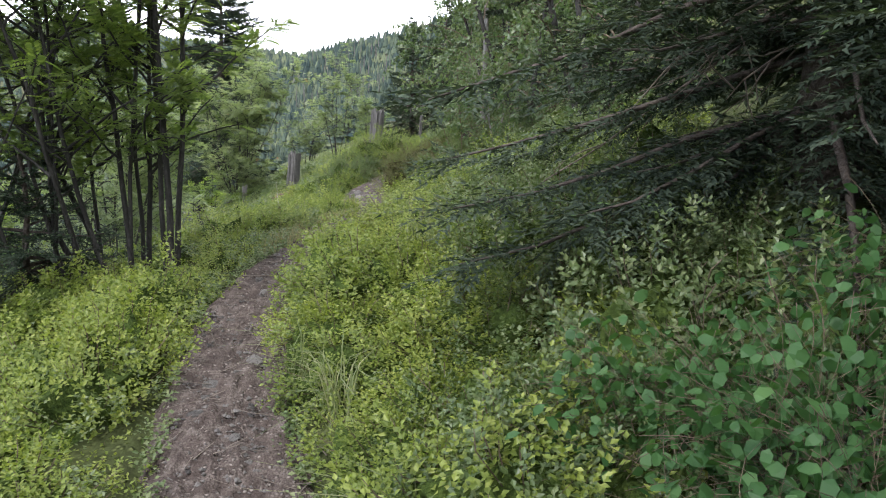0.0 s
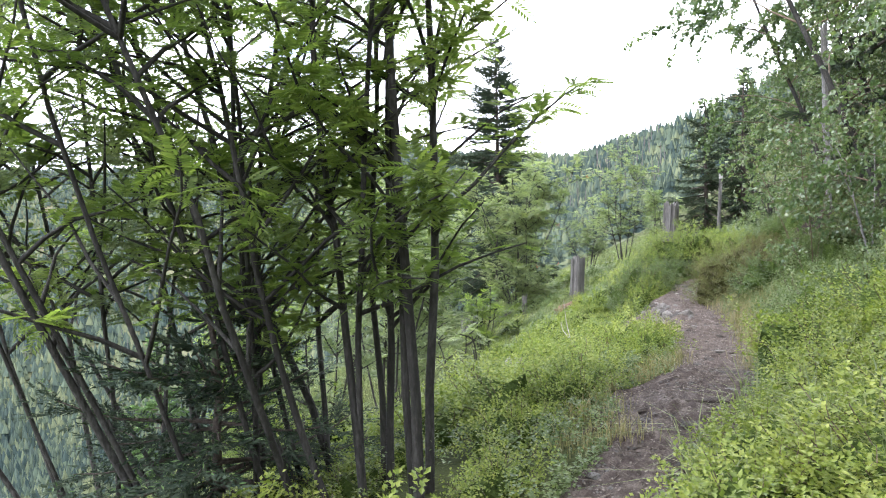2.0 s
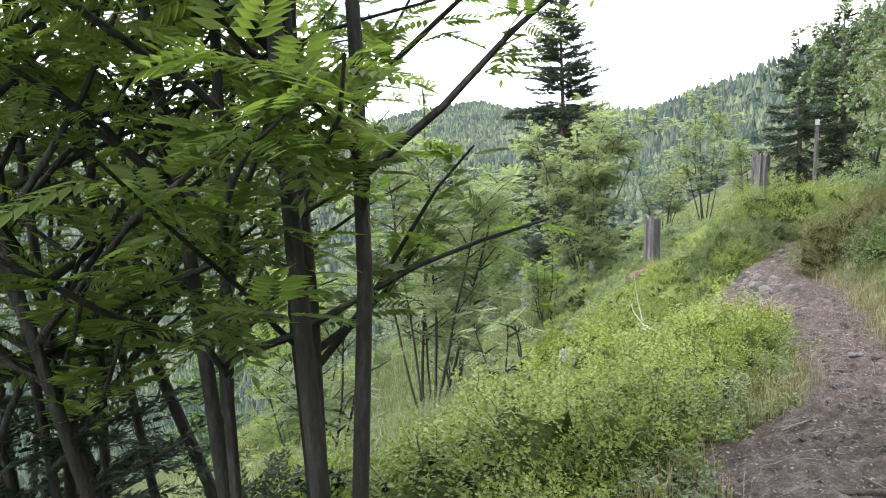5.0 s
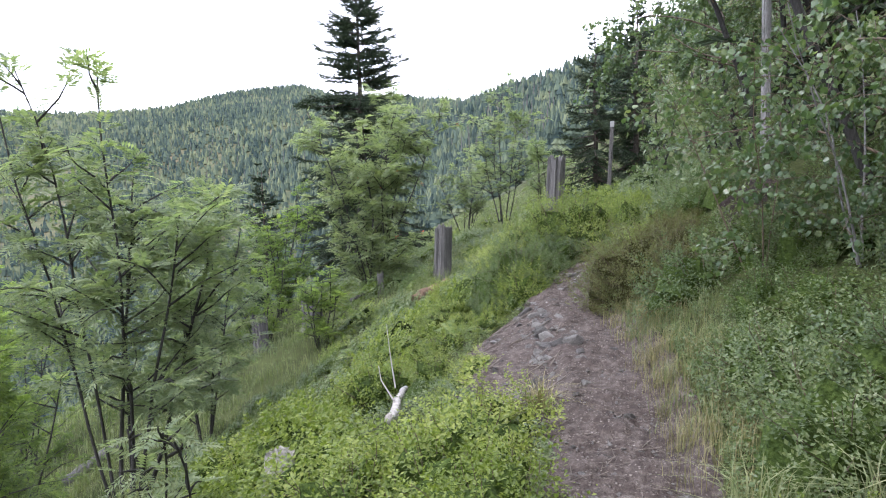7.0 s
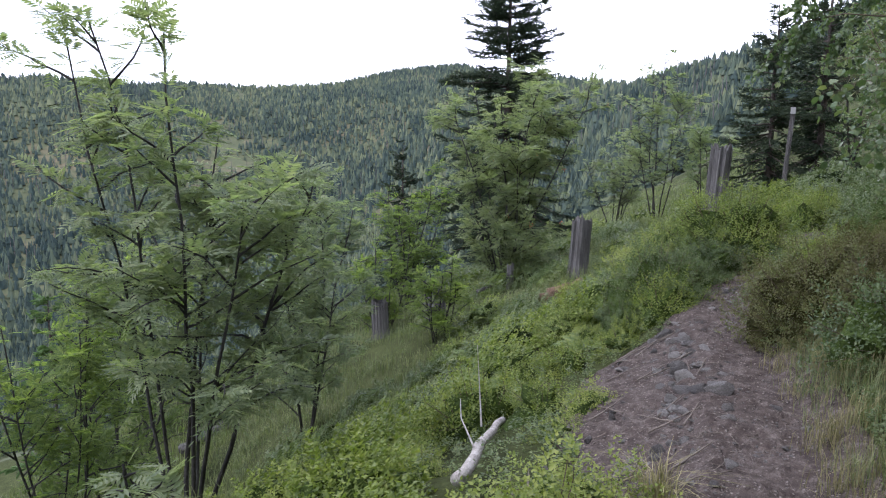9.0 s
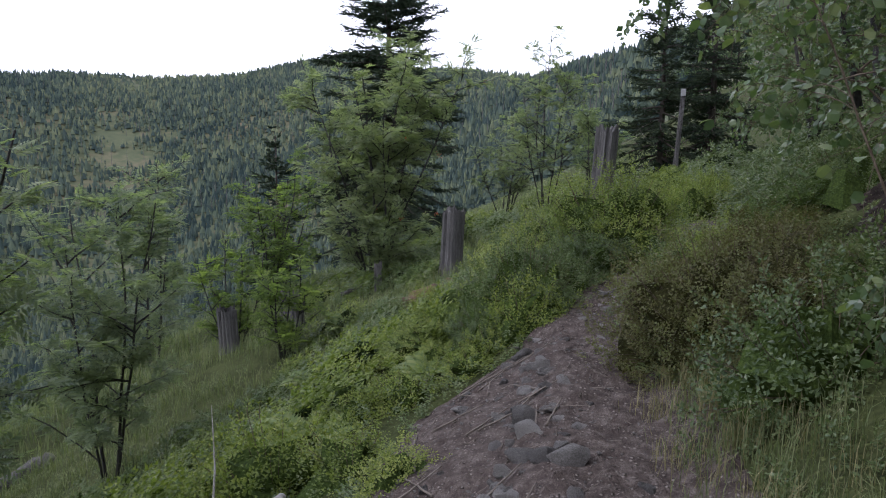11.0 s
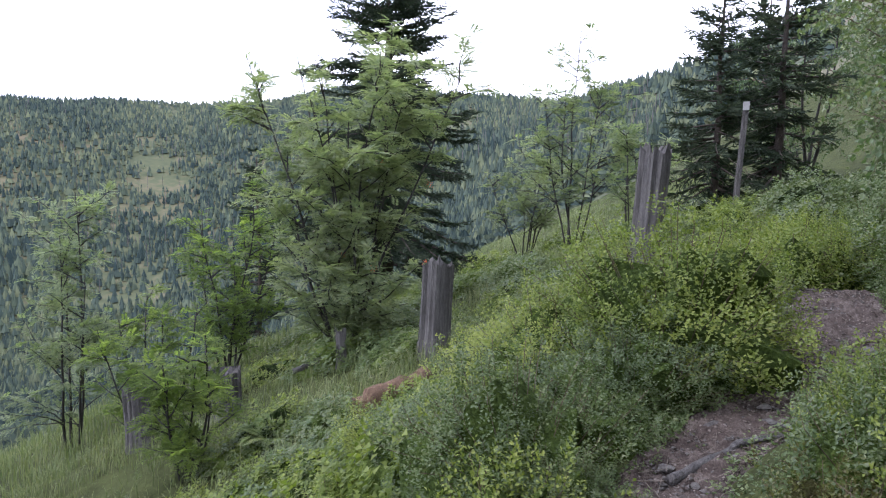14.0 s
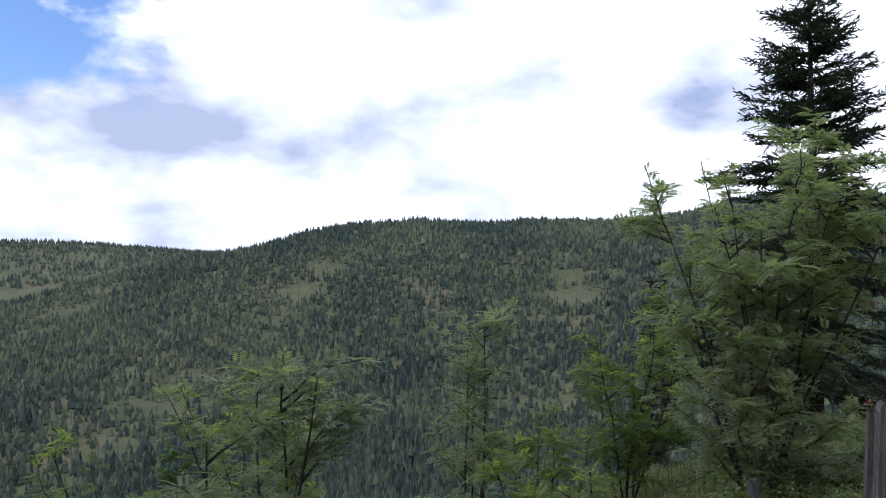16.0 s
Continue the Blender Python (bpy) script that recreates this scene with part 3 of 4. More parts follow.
def bank_strip():
    """Dark crumbling soil on the steep bank above the path, coloured darker still for the trees' shade."""
    ys, xs = np.arange(13.0, 14.5, .05), np.arange(-.3, .7, .05)
    X, Y = np.meshgrid(xs, ys)
    Z = near_ground(X, Y)
    for i in range(X.shape[0]):
        for j in range(X.shape[1]):
            Z[i, j] += .06 * noise.fractal(Vector((X[i, j] * 5, Y[i, j] * 5, 3)), .7, 2.1, 4)
    inside = np.minimum(np.minimum(X + .3, .7 - X) / .3, np.minimum(Y - 13.0, 14.5 - Y) / .4)
    Z = Z + .02 - .14 * np.clip(1 - inside, 0, 1)
    n = len(xs)
    i, j = np.meshgrid(np.arange(len(ys) - 1), np.arange(n - 1), indexing="ij")
    return mesh_of("bank", np.stack([X, Y, Z], -1).reshape(-1, 3), [np.stack([i * n + j, i * n + j + 1, (i + 1) * n + j + 1, (i + 1) * n + j], -1).reshape(-1, 4)], [SHADED_SOIL], smooth=True)


tagged(new("bank", bank_strip()), "dark crumbling soil bank beside the path, darkened further for shade", "bank", kind="structure")
tagged(new("path", path_strip()), "trodden brown soil footpath with small stones", "path", kind="structure")


# ---- stones, roots and sticks on the path ----
def stone_mesh(seed, flat=.42):
    r = np.random.default_rng(seed)
    bm = bmesh.new()
    for p in sphere_dirs(r, 17):
        bm.verts.new(p * np.array([1, .72, flat]) * r.uniform(.75, 1.1))
    bmesh.ops.convex_hull(bm, input=bm.verts)
    bmesh.ops.delete(bm, geom=[v for v in bm.verts if not v.link_faces], context="VERTS")
    bmesh.ops.bevel(bm, geom=bm.edges[:], offset=.035, segments=1, affect="EDGES")
    me = bpy.data.meshes.new("stone")
    bm.to_mesh(me)
    bm.free()
    me.materials.append(STONE)
    return me


STONES = [stone_mesh(s) for s in range(6)] + [stone_mesh(s + 20, .8) for s in range(6)]


def stone(x, y, size, label="grey angular stone half sunk in the path", tilt=12, sink=.25, seed=0, group="stones on the path"):
    r = np.random.default_rng(seed + 100)
    ob = new("stone", STONES[seed % 6 + (6 if tilt > 30 else 0)])
    z = float(near_ground(np.float64(x), np.float64(y)))
    ob.matrix_basis = pose(x, y, z + size * (.5 - sink) * .5, r.uniform(-tilt, tilt), r.uniform(-tilt, tilt), r.uniform(0, 360)) @ Matrix.Diagonal((size, size, size * r.uniform(.6, 1.1), 1))
    return tagged(ob, label, "stone", group)


for k in range(230):
    y = rng.uniform(1.6, 18)
    w, e = np.interp(y, PATH_Y, PATH_W), np.interp(y, PATH_Y, PATH_E)
    stone(rng.uniform(w - bare(y) * .8, e), y, rng.uniform(.012, .036) * (1 + .9 * (rng.random() < .25)), seed=k)
for k, (x, y, s) in enumerate(((-1.72, 12.75, .16), (-1.6, 12.1, .17), (-1.78, 12.3, .1), (-1.95, 13.1, .09), (-1.75, 13.4, .14), (-1.62, 11.75, .1), (-1.7, 14.55, .1), (-1.95, 14.2, .12), (-1.55, 14.85, .1),
                               (-1.6, 10.9, .09), (-1.85, 11.4, .08), (-2.5, 13.2, .07), (-2.35, 12.2, .07), (-1.7, 13.0, .12), (-.62, 17.1, .12), (-.4, 17.3, .14), (-1.35, 15.5, .1), (-1.48, 13.9, .09), (-1.0, 11.2, .05), (-1.9, 10.6, .1), (-2.2, 11.0, .06))):
    stone(x, y, s * .66, "large flat grey rock at the path's edge", 13, .42, k + 7, "rocks along the path")

for k in range(34):
    y = rng.uniform(10.4, 14.4)
    stone(float(np.interp(y, PATH_Y, PATH_W)) + rng.uniform(-.42, .02), y, rng.uniform(.025, .085), "grey slab of rock breaking out of the path's edge", 26, .45, k + 40, "rocks along the path")

for k in range(46):
    y = rng.uniform(10.7, 14.0)
    stone(float(np.interp(y, PATH_Y, PATH_W)) + rng.normal(-.14, .1), y, rng.uniform(.03, .075) * (1 + .6 * (rng.random() < .3)), "jagged grey-brown rock in the rubble along the path", 38, .22, k + 80, "rocks along the path")
for k in range(30):
    y = rng.uniform(10.6, 13.6)
    stone(float(np.interp(y, PATH_Y, PATH_W)) - float(bare(np.float64(y))) * rng.uniform(.2, 1), y, rng.uniform(.02, .05), "small jagged stone on the bare soil bank", 38, .25, k + 140, "rocks along the path")


def gravel():
    n = 9000
    y = rng.uniform(1.4, 18.5, n)
    w, e = np.interp(y, PATH_Y, PATH_W), np.interp(y, PATH_Y, PATH_E)
    x = w - bare(y) + (e - w + bare(y)) * rng.random(n)
    p = np.stack([x, y, near_ground(x, y) + .006], 1)
    v = OCTA[None] * rng.uniform(.004, .019, (n, 1, 1)) * rng.uniform(.3, 1, (n, 1, 1)) ** 1.5 * np.array([1, .8, .6]) * rng.uniform(.5, 1.4, (n, 6, 1)) + p[:, None]
    return mesh_of("gravel", v.reshape(-1, 3), [(np.arange(n)[:, None, None] * 6 + OCTF[None]).reshape(-1, 3)], [STONE])


tagged(new("gravel", gravel()), "fine grey grit strewn on the soil", "gravel", kind="stuff")


def litter():
    lines = []
    for k in range(900):
        y = rng.uniform(1.4, 18.5)
        w, e = np.interp(y, PATH_Y, PATH_W), np.interp(y, PATH_Y, PATH_E)
        x = rng.uniform(w - bare(y), e + .15)
        a, ln = rng.uniform(0, np.pi), rng.uniform(.04, .17)
        s = np.linspace(-.5, .5, 4) * ln
        px, py = x + np.cos(a) * s, y + np.sin(a) * s + rng.normal(0, .004, 4)
        lines.append((np.stack([px, py, near_ground(px, py) + .018], 1), rng.uniform(.001, .003)))
    return tube_mesh("twig_litter", lines, DEAD_TWIG, 3)


tagged(new("twig_litter", litter()), "dry brown twigs scattered over the path", "twigs", kind="stuff")


def stick(name, pts, r0, r1, mat, label, category, group="", lift=.02, sub=()):
    pts = np.array(pts, float)
    z = near_ground(pts[:, 0], pts[:, 1]) + lift + (pts[:, 2] if pts.shape[1] > 2 else 0)
    line = np.stack([pts[:, 0], pts[:, 1], z], 1)
    f = np.linspace(0, 1, len(line))
    g = np.linspace(0, 1, 10)
    line = np.stack([np.interp(g, f, line[:, k]) for k in range(3)], 1)
    line[1:-1] += np.random.default_rng(len(name) + int(r0 * 1e4)).normal(0, r0 * .25, (8, 3))
    base = line[0].copy()
    ob = anchor(name, *base, label, category, group)
    child("wood", tube_mesh("wood", [(np.concatenate([line[:1], line, line[-1:]]) - base, np.concatenate([[.001], np.linspace(r0, r1, 10), [.001]]))], mat, 9), ob)
    for s in sub:
        b = np.array(s, float)
        child("branch_stub", tube_mesh("branch_stub", [(b - base, np.linspace(.007, .002, len(b)))], mat, 5), ob)
    return ob


stick("fallen_log", ((-2.48, 10.45), (-2.66, 11.2), (-2.88, 12.15)), .036, .024, PALE_WOOD, "bleached white fallen birch log in the bilberries", "log", lift=.16,
      sub=(((-2.72, 11.35, .0), (-2.8, 11.5, .2), (-2.84, 11.55, .46)), ((-2.62, 11.0, .02), (-2.75, 11.1, .14), (-2.8, 11.2, .22))))
stick("fallen_log", ((-9.7, 16.9), (-10.6, 16.5)), .11, .09, GREY_WOOD, "grey weathered fallen log on the slope", "log", lift=.08)
stick("fallen_log", ((-6.1, 14.0), (-6.9, 13.4)), .06, .05, GREY_WOOD, "grey weathered fallen log in the grass", "log", lift=.05)
stick("fallen_log", ((-6.2, 19.5), (-5.6, 20.1)), .035, .03, GREY_WOOD, "pale fallen log under the rowan", "log", lift=.15)
stick("fallen_log", ((-.3, 14.5), (.05, 15.0), (.5, 15.4)), .042, .03, GREY_WOOD, "grey weathered fallen trunk lying up the bank", "log", lift=.06)
stick("rotten_log", ((-4.35, 17.6), (-3.9, 18.1)), .11, .07, ROTTEN_WOOD, "reddish rotten log crumbling beside the stump", "log", lift=.07)
for k, pts in enumerate((((-1.62, 16.0), (-1.2, 15.75), (-.95, 15.8)), ((-1.5, 16.5), (-1.15, 16.2), (-.9, 16.35)), ((-1.2, 17.3), (-.8, 17.1), (-.45, 17.3)), ((-1.5, 5.95), (-1.1, 6.2), (-.7, 6.3)), ((-1.3, 8.5), (-.9, 8.6), (-.7, 8.8)))):
    stick("root", pts, .016, .006, SPRUCE_BARK, "bare brown root crossing the path", "root", "roots across the path", .01)
for pts, thick in ((((-1.62, 15.2), (-1.48, 15.42), (-1.36, 15.62), (-1.16, 15.62)), .024), (((-1.5, 15.75), (-1.36, 15.9), (-1.12, 15.85)), .02)):
    stick("root", pts, thick, .014, GREY_WOOD, "thick grey root snaking over the path", "root", "roots across the path", .012)
for k in range(30):
    y = rng.uniform(10.4, 14.3)
    x = float(np.interp(y, PATH_Y, PATH_W)) - rng.uniform(.05, .9)
    a = rng.uniform(-.9, .9)
    stick("stick", ((x, y), (x - np.sin(a) * .2, y + np.cos(a) * .2), (x - np.sin(a) * .36, y + np.cos(a) * .36)), .006, .003, DEAD_TWIG, "dead brown stick on the bare bank", "stick", "sticks on the bank", .03)


# ---- broken trunks left standing ----
def stump(x, y, height, radius, label, seed=1, lean=(0, 0), mat=GREY_WOOD, jag=.2, sink=.1):
    r = np.random.default_rng(seed)
    z = float(ground(x, y)) - sink
    ob = anchor("tree_stump", x, y, z, label, "stump", "weathered stumps on the slope")
    sides, rings = 40, 16
    a = np.arange(sides) * 2 * np.pi / sides
    groove = r.normal(0, .07, sides) + .06 * np.sin(a * 3 + r.uniform(0, 6))
    top = r.uniform(-jag, jag * .3, sides)
    top = (top + np.roll(top, 1)) / 2
    vs = []
    for k in range(rings + 1):
        f = k / rings
        rad = radius * (1 + .35 * (1 - f) ** 5 + groove * (.6 + .4 * f) + r.normal(0, .008, sides))
        h = (height + sink + top * (f > .99)) * f
        vs.append(np.stack([np.cos(a) * rad + lean[0] * h, np.sin(a) * rad + lean[1] * h, np.broadcast_to(h, sides)], 1))
    vs.append(vs[-1] * np.array([.7, .7, 1]) - np.array([-lean[0] * height * .3, -lean[1] * height * .3, .06]))
    v = np.concatenate(vs + [np.array([[lean[0] * height, lean[1] * height, height - .1]])])
    i, j = np.meshgrid(np.arange(rings + 1), np.arange(sides), indexing="ij")
    n = (j + 1) % sides
    q = np.stack([i * sides + j, i * sides + n, (i + 1) * sides + n, (i + 1) * sides + j], -1).reshape(-1, 4)
    j = np.arange(sides)
    t = np.stack([(rings + 1) * sides + j, (rings + 1) * sides + (j + 1) % sides, np.full(sides, (rings + 2) * sides)], 1)
    child("trunk", mesh_of("trunk", v, [q, t], [mat], smooth=False), ob)
    return ob


stump(-2.36, 21.1, 1.48, .175, "tall grey weathered tree stump above the bilberry mound", 1, (.06, 0))
stump(-4.2, 19.0, .98, .15, "grey broken tree stump with a jagged top", 2, (.05, 0))
stump(-6.8, 19.0, .62, .19, "squat dark grey tree stump under the rowan", 3)
stump(-7.7, 18.6, .72, .14, "narrow grey tree stump on the grassy slope", 4, (-.06, 0))
stump(-3.1, 10.0, .3, .09, "small splintered pale tree stump", 5, (.1, .1), PALE_WOOD, .12)
stump(-5.6, 19.6, .45, .06, "thin grey tree stump behind the grass", 6)
stump(.4, 14.0, 2.6, .045, "bare pale standing dead trunk on the bank", 7, (-.02, 0), BIRCH_BARK, .2)

post = stump(-1.35, 26.5, 2.0, .05, "slender grey dead trunk with a small marker plate", 9, (.05, 0), GREY_WOOD, .03)
bm = bmesh.new()
bmesh.ops.create_cube(bm, size=1)
bmesh.ops.scale(bm, verts=bm.verts, vec=(.11, .02, .15))
bmesh.ops.bevel(bm, geom=bm.edges[:], offset=.004, segments=1)
plate = bpy.data.meshes.new("marker_plate")
bm.to_mesh(plate)
bm.free()
plate.materials.append(SIGN)
child("marker_plate", plate, post, "small white trail marker").location = (.1, -.075, 2.05)


# ---- trees ----
rowan("rowan_tree", -2.06, 5.2, 5.6, 3, .1, 2900, "rowan with two thick dark upright stems and feathered leaves", ROWAN, .14, 10, .027, 0, .24, (-.02, .03), .07)
rowan("rowan_tree", -2.5, 5.25, 5.4, 11, .42, 3300, "many-stemmed rowan with dark stems and dense feathered leaves", ROWAN, .14, 11, .02, 0, .22, (-.22, .04), .32)
rowan("rowan_tree", -2.95, 5.0, 5.6, 9, .6, 3300, "leaning many-stemmed rowan on the falling slope", ROWAN, .14, 27, .016, 0, .22, (-.34, -.05), .25)
rowan("rowan_tree", -3.8, 5.2, 5.2, 8, .5, 3000, "dense leafy rowan below the many-stemmed one", ROWAN_PALE, .15, 28, .015, 0, .3, (-.1, .05), .25)
rowan("rowan_tree", -5.3, 11.4, 4.9, 7, .36, 3000, "bushy young rowan growing below the path", ROWAN_PALE, .19, 12, .022)
rowan("rowan_tree", -6.8, 15.0, 4.6, 4, .18, 2000, "slender young rowan standing on the grass slope", ROWAN_PALE, .18, 13, .02, 0, .12)
rowan("rowan_tree", -6.0, 20.4, 5.2, 12, .4, 6200, "broad many-stemmed rowan with a few orange berries", ROWAN_PALE, .19, 14, .022, 9, .04)
rowan("rowan_tree", -4.0, 25.2, 4.9, 5, .26, 1300, "light airy rowan with bare lower stems", ROWAN_PALE, .19, 15, .02)
rowan("rowan_tree", -10.6, 20.2, 5.0, 4, .24, 1500, "young rowan growing lower on the slope", ROWAN_PALE, .19, 16, .022, 0, .12)
rowan("rowan_tree", -9.8, 14.4, 5.0, 6, .35, 1900, "spreading young rowan low on the slope", ROWAN, .19, 17, .024, 0, .12)
rowan("rowan_tree", -8.9, 21.8, 4.0, 6, .4, 1600, "bushy young rowan below the stumps", ROWAN, .19, 18, .02, 0, .1)
rowan("rowan_tree", -5.9, 17.3, 1.6, 5, .5, 450, "low rowan bush among the grass", ROWAN, .18, 19, .014, 0, .1)
rowan("rowan_tree", -3.4, 9.4, 1.3, 3, .3, 90, "thin rowan sapling beside the bilberries", ROWAN_PALE, .17, 20, .009)
rowan("rowan_tree", -12.5, 17.6, 5.2, 6, .36, 1700, "spreading rowan lower on the slope", ROWAN, .19, 21, .024, 0, .12)
rowan("rowan_tree", -2.9, 24.2, 2.8, 4, .35, 600, "light rowan behind the tall stump", ROWAN_PALE, .19, 22, .018)
rowan("rowan_tree", -5.6, 28.0, 3.6, 6, .42, 1000, "pale green rowan at the slope's edge", ROWAN_PALE, .2, 23, .02)
rowan("rowan_tree", -7.9, 12.2, 3.8, 5, .38, 1300, "low rowan on the falling slope", ROWAN, .19, 24, .016, 0, .1)
rowan("rowan_tree", -7.9, 19.0, 2.2, 5, .5, 700, "low rowan among the stumps", ROWAN, .19, 25, .016, 0, .1)
rowan("rowan_tree", -4.6, 8.4, 2.2, 4, .4, 380, "young rowan below the path", ROWAN_PALE, .18, 26, .014, 0, .15)

spruce("spruce_tree", -8.6, 27.2, 9.6, 2.7, "tall dark spruce with ragged drooping boughs", 31, .2, .95, .12, .15, NEEDLES, 0, .07, 0, .9, "spruces on the slope", 6, 4, .013)
spruce("spruce_tree", -1.75, 27.6, 4.7, 1.25, "dark spruce standing behind the tall stump", 32, .26, .8, .1, .09, NEEDLES, 6, .07, 0, .85, "spruces on the slope", 6)
spruce("spruce_tree", -.6, 28.0, 5.2, 1.4, "dark spruce at the top of the path", 33, .28, .8, .08, .1, NEEDLES, 6, .07, 0, .85, "spruces on the slope", 6)
young = spruce("spruce_tree", -11.6, 26.5, 4.6, 1.0, "young dark spruce on the lower slope", 34, .34, .34, .05, .06, NEEDLES, 0, .15)
pale = spruce("spruce_tree", -14.6, 17.0, 4.4, 1.2, "young spruce with light green boughs", 35, .34, .34, .05, .06, NEEDLES_NEW, 0, .15)
spruce("spruce_tree", -2.95, 5.0, 1.15, .85, "small young spruce under the rowan", 36, .16, .9, .04, .03, NEEDLES, 0, .05, .2, .7, "spruces on the slope", 7, 3, .012, .95)
spruce("spruce_tree", 1.45, 3.3, 7.0, 1.8, "large dark spruce overhanging the path with dead lower branches", 37, .2, .95, .04, .15, NEEDLES, 40, .05, .08, .5, "spruces on the slope", 8, 3, .009, 3.7)
spruce("spruce_tree", 2.8, 5.8, 6.5, 1.5, "dark spruce above the path", 38, .34, .5, .06, .12, NEEDLES, 8, .11, 0, .7, "spruces on the slope", 6, 2)
# added behind the overhanging spruce, mostly hidden, to keep light off the right side
spruce("spruce_tree", 3.1, 3.4, 7, 1.9, "dark spruce behind the overhanging one", 54, .4, .4, .04, .13, NEEDLES, 0, .15, 0, .6)
# This spruce and its copies stand out of view, added to shade the start.
shade = spruce("spruce_tree", 2.1, .4, 6, 1.3, "dark spruce out of view, added to shade the path's start", 39, .38, .45, .1, .12, NEEDLES, 10, .11, .1, .7, "spruces on the slope", 6, 2)
# three spruces added above the bank to block the sky and shade it
spruce("spruce_tree", 1.75, 14.2, 9, 1.9, "dark spruce standing on the bank", 51, .4, .42, .1, .13, NEEDLES, 14, .1, 0, .7)
spruce("spruce_tree", 2.9, 10.6, 9.5, 2.0, "dark spruce among the birches", 52, .5, .36, .06, .13, NEEDLES, 6, .16, 0, .7)
spruce("spruce_tree", 2.9, 17.2, 9, 1.9, "dark spruce above the bend", 53, .5, .36, .06, .13, NEEDLES, 6, .16, 0, .7)
for x, y in ((3.4, 1.6), (2.7, -1.4), (4.2, 4.6)):
    copy_thing(shade, pose(x, y, float(ground(x, y)) - .05, 0, 0, 50 * x) @ Matrix.Diagonal((1.25, 1.25, 1.2, 1)))
for k in range(11):
    far, side = rng.uniform(20, 62), np.radians(rng.choice([rng.uniform(24, 95), rng.uniform(-40, 6)]))
    x, y = CENTRE[0] - far * np.sin(side), CENTRE[1] + far * np.cos(side)
    if side > 0 and far < 26:
        continue
    size = rng.uniform(.6, 1.25) * (1.5 if side < .12 else 1.0)
    one = copy_thing(young if rng.random() < .6 else pale, pose(x, y, float(ground(x, y)) - .1, 0, 0, rng.uniform(0, 360)) @ Matrix.Diagonal((size, size, size * rng.uniform(.9, 1.15), 1)))

broadleaf("birch_tree", 1.0, 12.3, 6.2, 1.9, 19000, "leafy birch hanging over the path", BIRCH, .05, 41, .05, 3, 1.0, .03, (-.08, 0), BARK)
broadleaf("birch_tree", .75, 15.0, 5.8, 1.95, 24000, "tall birch whose crown hangs over the path", BIRCH, .058, 40, .04, 2, .8, .2, (-.14, -.03), BARK)
broadleaf("birch_tree", 1.7, 15.6, 5.2, 1.9, 15000, "leafy birch on the bank above the path", BIRCH, .055, 42, .06, 3, .8, .04, (0, 0), BARK)
broadleaf("birch_tree", 1.6, 9.4, 6.2, 1.9, 19000, "dense birch on the slope above the path", BIRCH, .055, 43, .05, 4, .9, .03, (0, 0), BARK)
back_birch = broadleaf("birch_tree", 1.1, 18.8, 4.8, 1.8, 12000, "pale leafy birch further up the path", BIRCH, .06, 44, .05, 4, .7, .04, (0, 0), BARK)
broadleaf("birch_tree", .6, 11.4, 1.9, .8, 2600, "low birch thicket reaching towards the path", BIRCH, .05, 45, .01, 5, 1.0, .05)
broadleaf("birch_tree", 2.6, 12.6, 6.5, 2.2, 14000, "tall dense birch on the slope above", BIRCH, .06, 48, .07, 2, .6, .1, (0, 0), BARK)
broadleaf("birch_tree", .9, 22.0, 4.0, 1.6, 9500, "leafy birch beyond the bend of the path", BIRCH, .06, 49, .04, 4, .6, .04, (0, 0), BARK)
for x, y, k in ((2.4, 22.4, .95), (1.5, 26.2, .8), (3.4, 27.0, 1.1), (2.2, 31.5, 1.2), (4.6, 23.5, 1.2), (.4, 33.5, 1.0)):
    copy_thing(back_birch, pose(x, y, float(ground(x, y)) - .05, 0, 0, 77 * y) @ Matrix.Diagonal((k, k, k, 1)))
broadleaf("birch_sapling", .02, 12.0, 2.0, .62, 620, "thin birch sapling with pale hanging leaves", BIRCH, .055, 50, .007, 3, .9, .1, (-.1, 0), TWIG)
for k, (x, y, tall, wide, leaves) in enumerate(((.72, 1.5, .46, .36, 2400), (1.15, 1.9, .55, .42, 2600), (.95, 1.1, .42, .36, 2000), (.55, 1.95, .34, .3, 1400), (1.35, 1.4, .55, .4, 2200))):
    broadleaf("broadleaf_bush", x, y, tall, wide, leaves, "dark green broad-leaved bush in the shade of the spruce", WILLOW, .043, 46 + k, .0028, 9, .25, .08, (0, 0), TWIG, "broad-leaved bushes", .66)


# ---- bilberry bushes ----
def sprigs(r, feet, tall, per, lean=.35):
    """Upright bilberry sprigs: small leaves round a thin stem, thickest near the top."""
    n = len(feet)
    d = unit(np.stack([r.normal(0, lean, n), r.normal(0, lean, n), np.ones(n)], 1))
    f = 1 - .7 * r.random((n, per)) ** 3
    p = feet[:, None] + d[:, None] * (tall[:, None] * f)[..., None] + r.normal(0, .019, (n, per, 3))
    out = r.normal(0, 1, (n, per, 3)) * np.array([1, 1, .35]) + np.array([0, 0, .2])
    nrm = np.array([0, 0, 1.]) + r.normal(0, .32, (n, per, 3))
    L = r.uniform(.015, .026, n * per)
    return leaf_arrays(p.reshape(-1, 3), out.reshape(-1, 3), nrm.reshape(-1, 3), L, L * .68), d


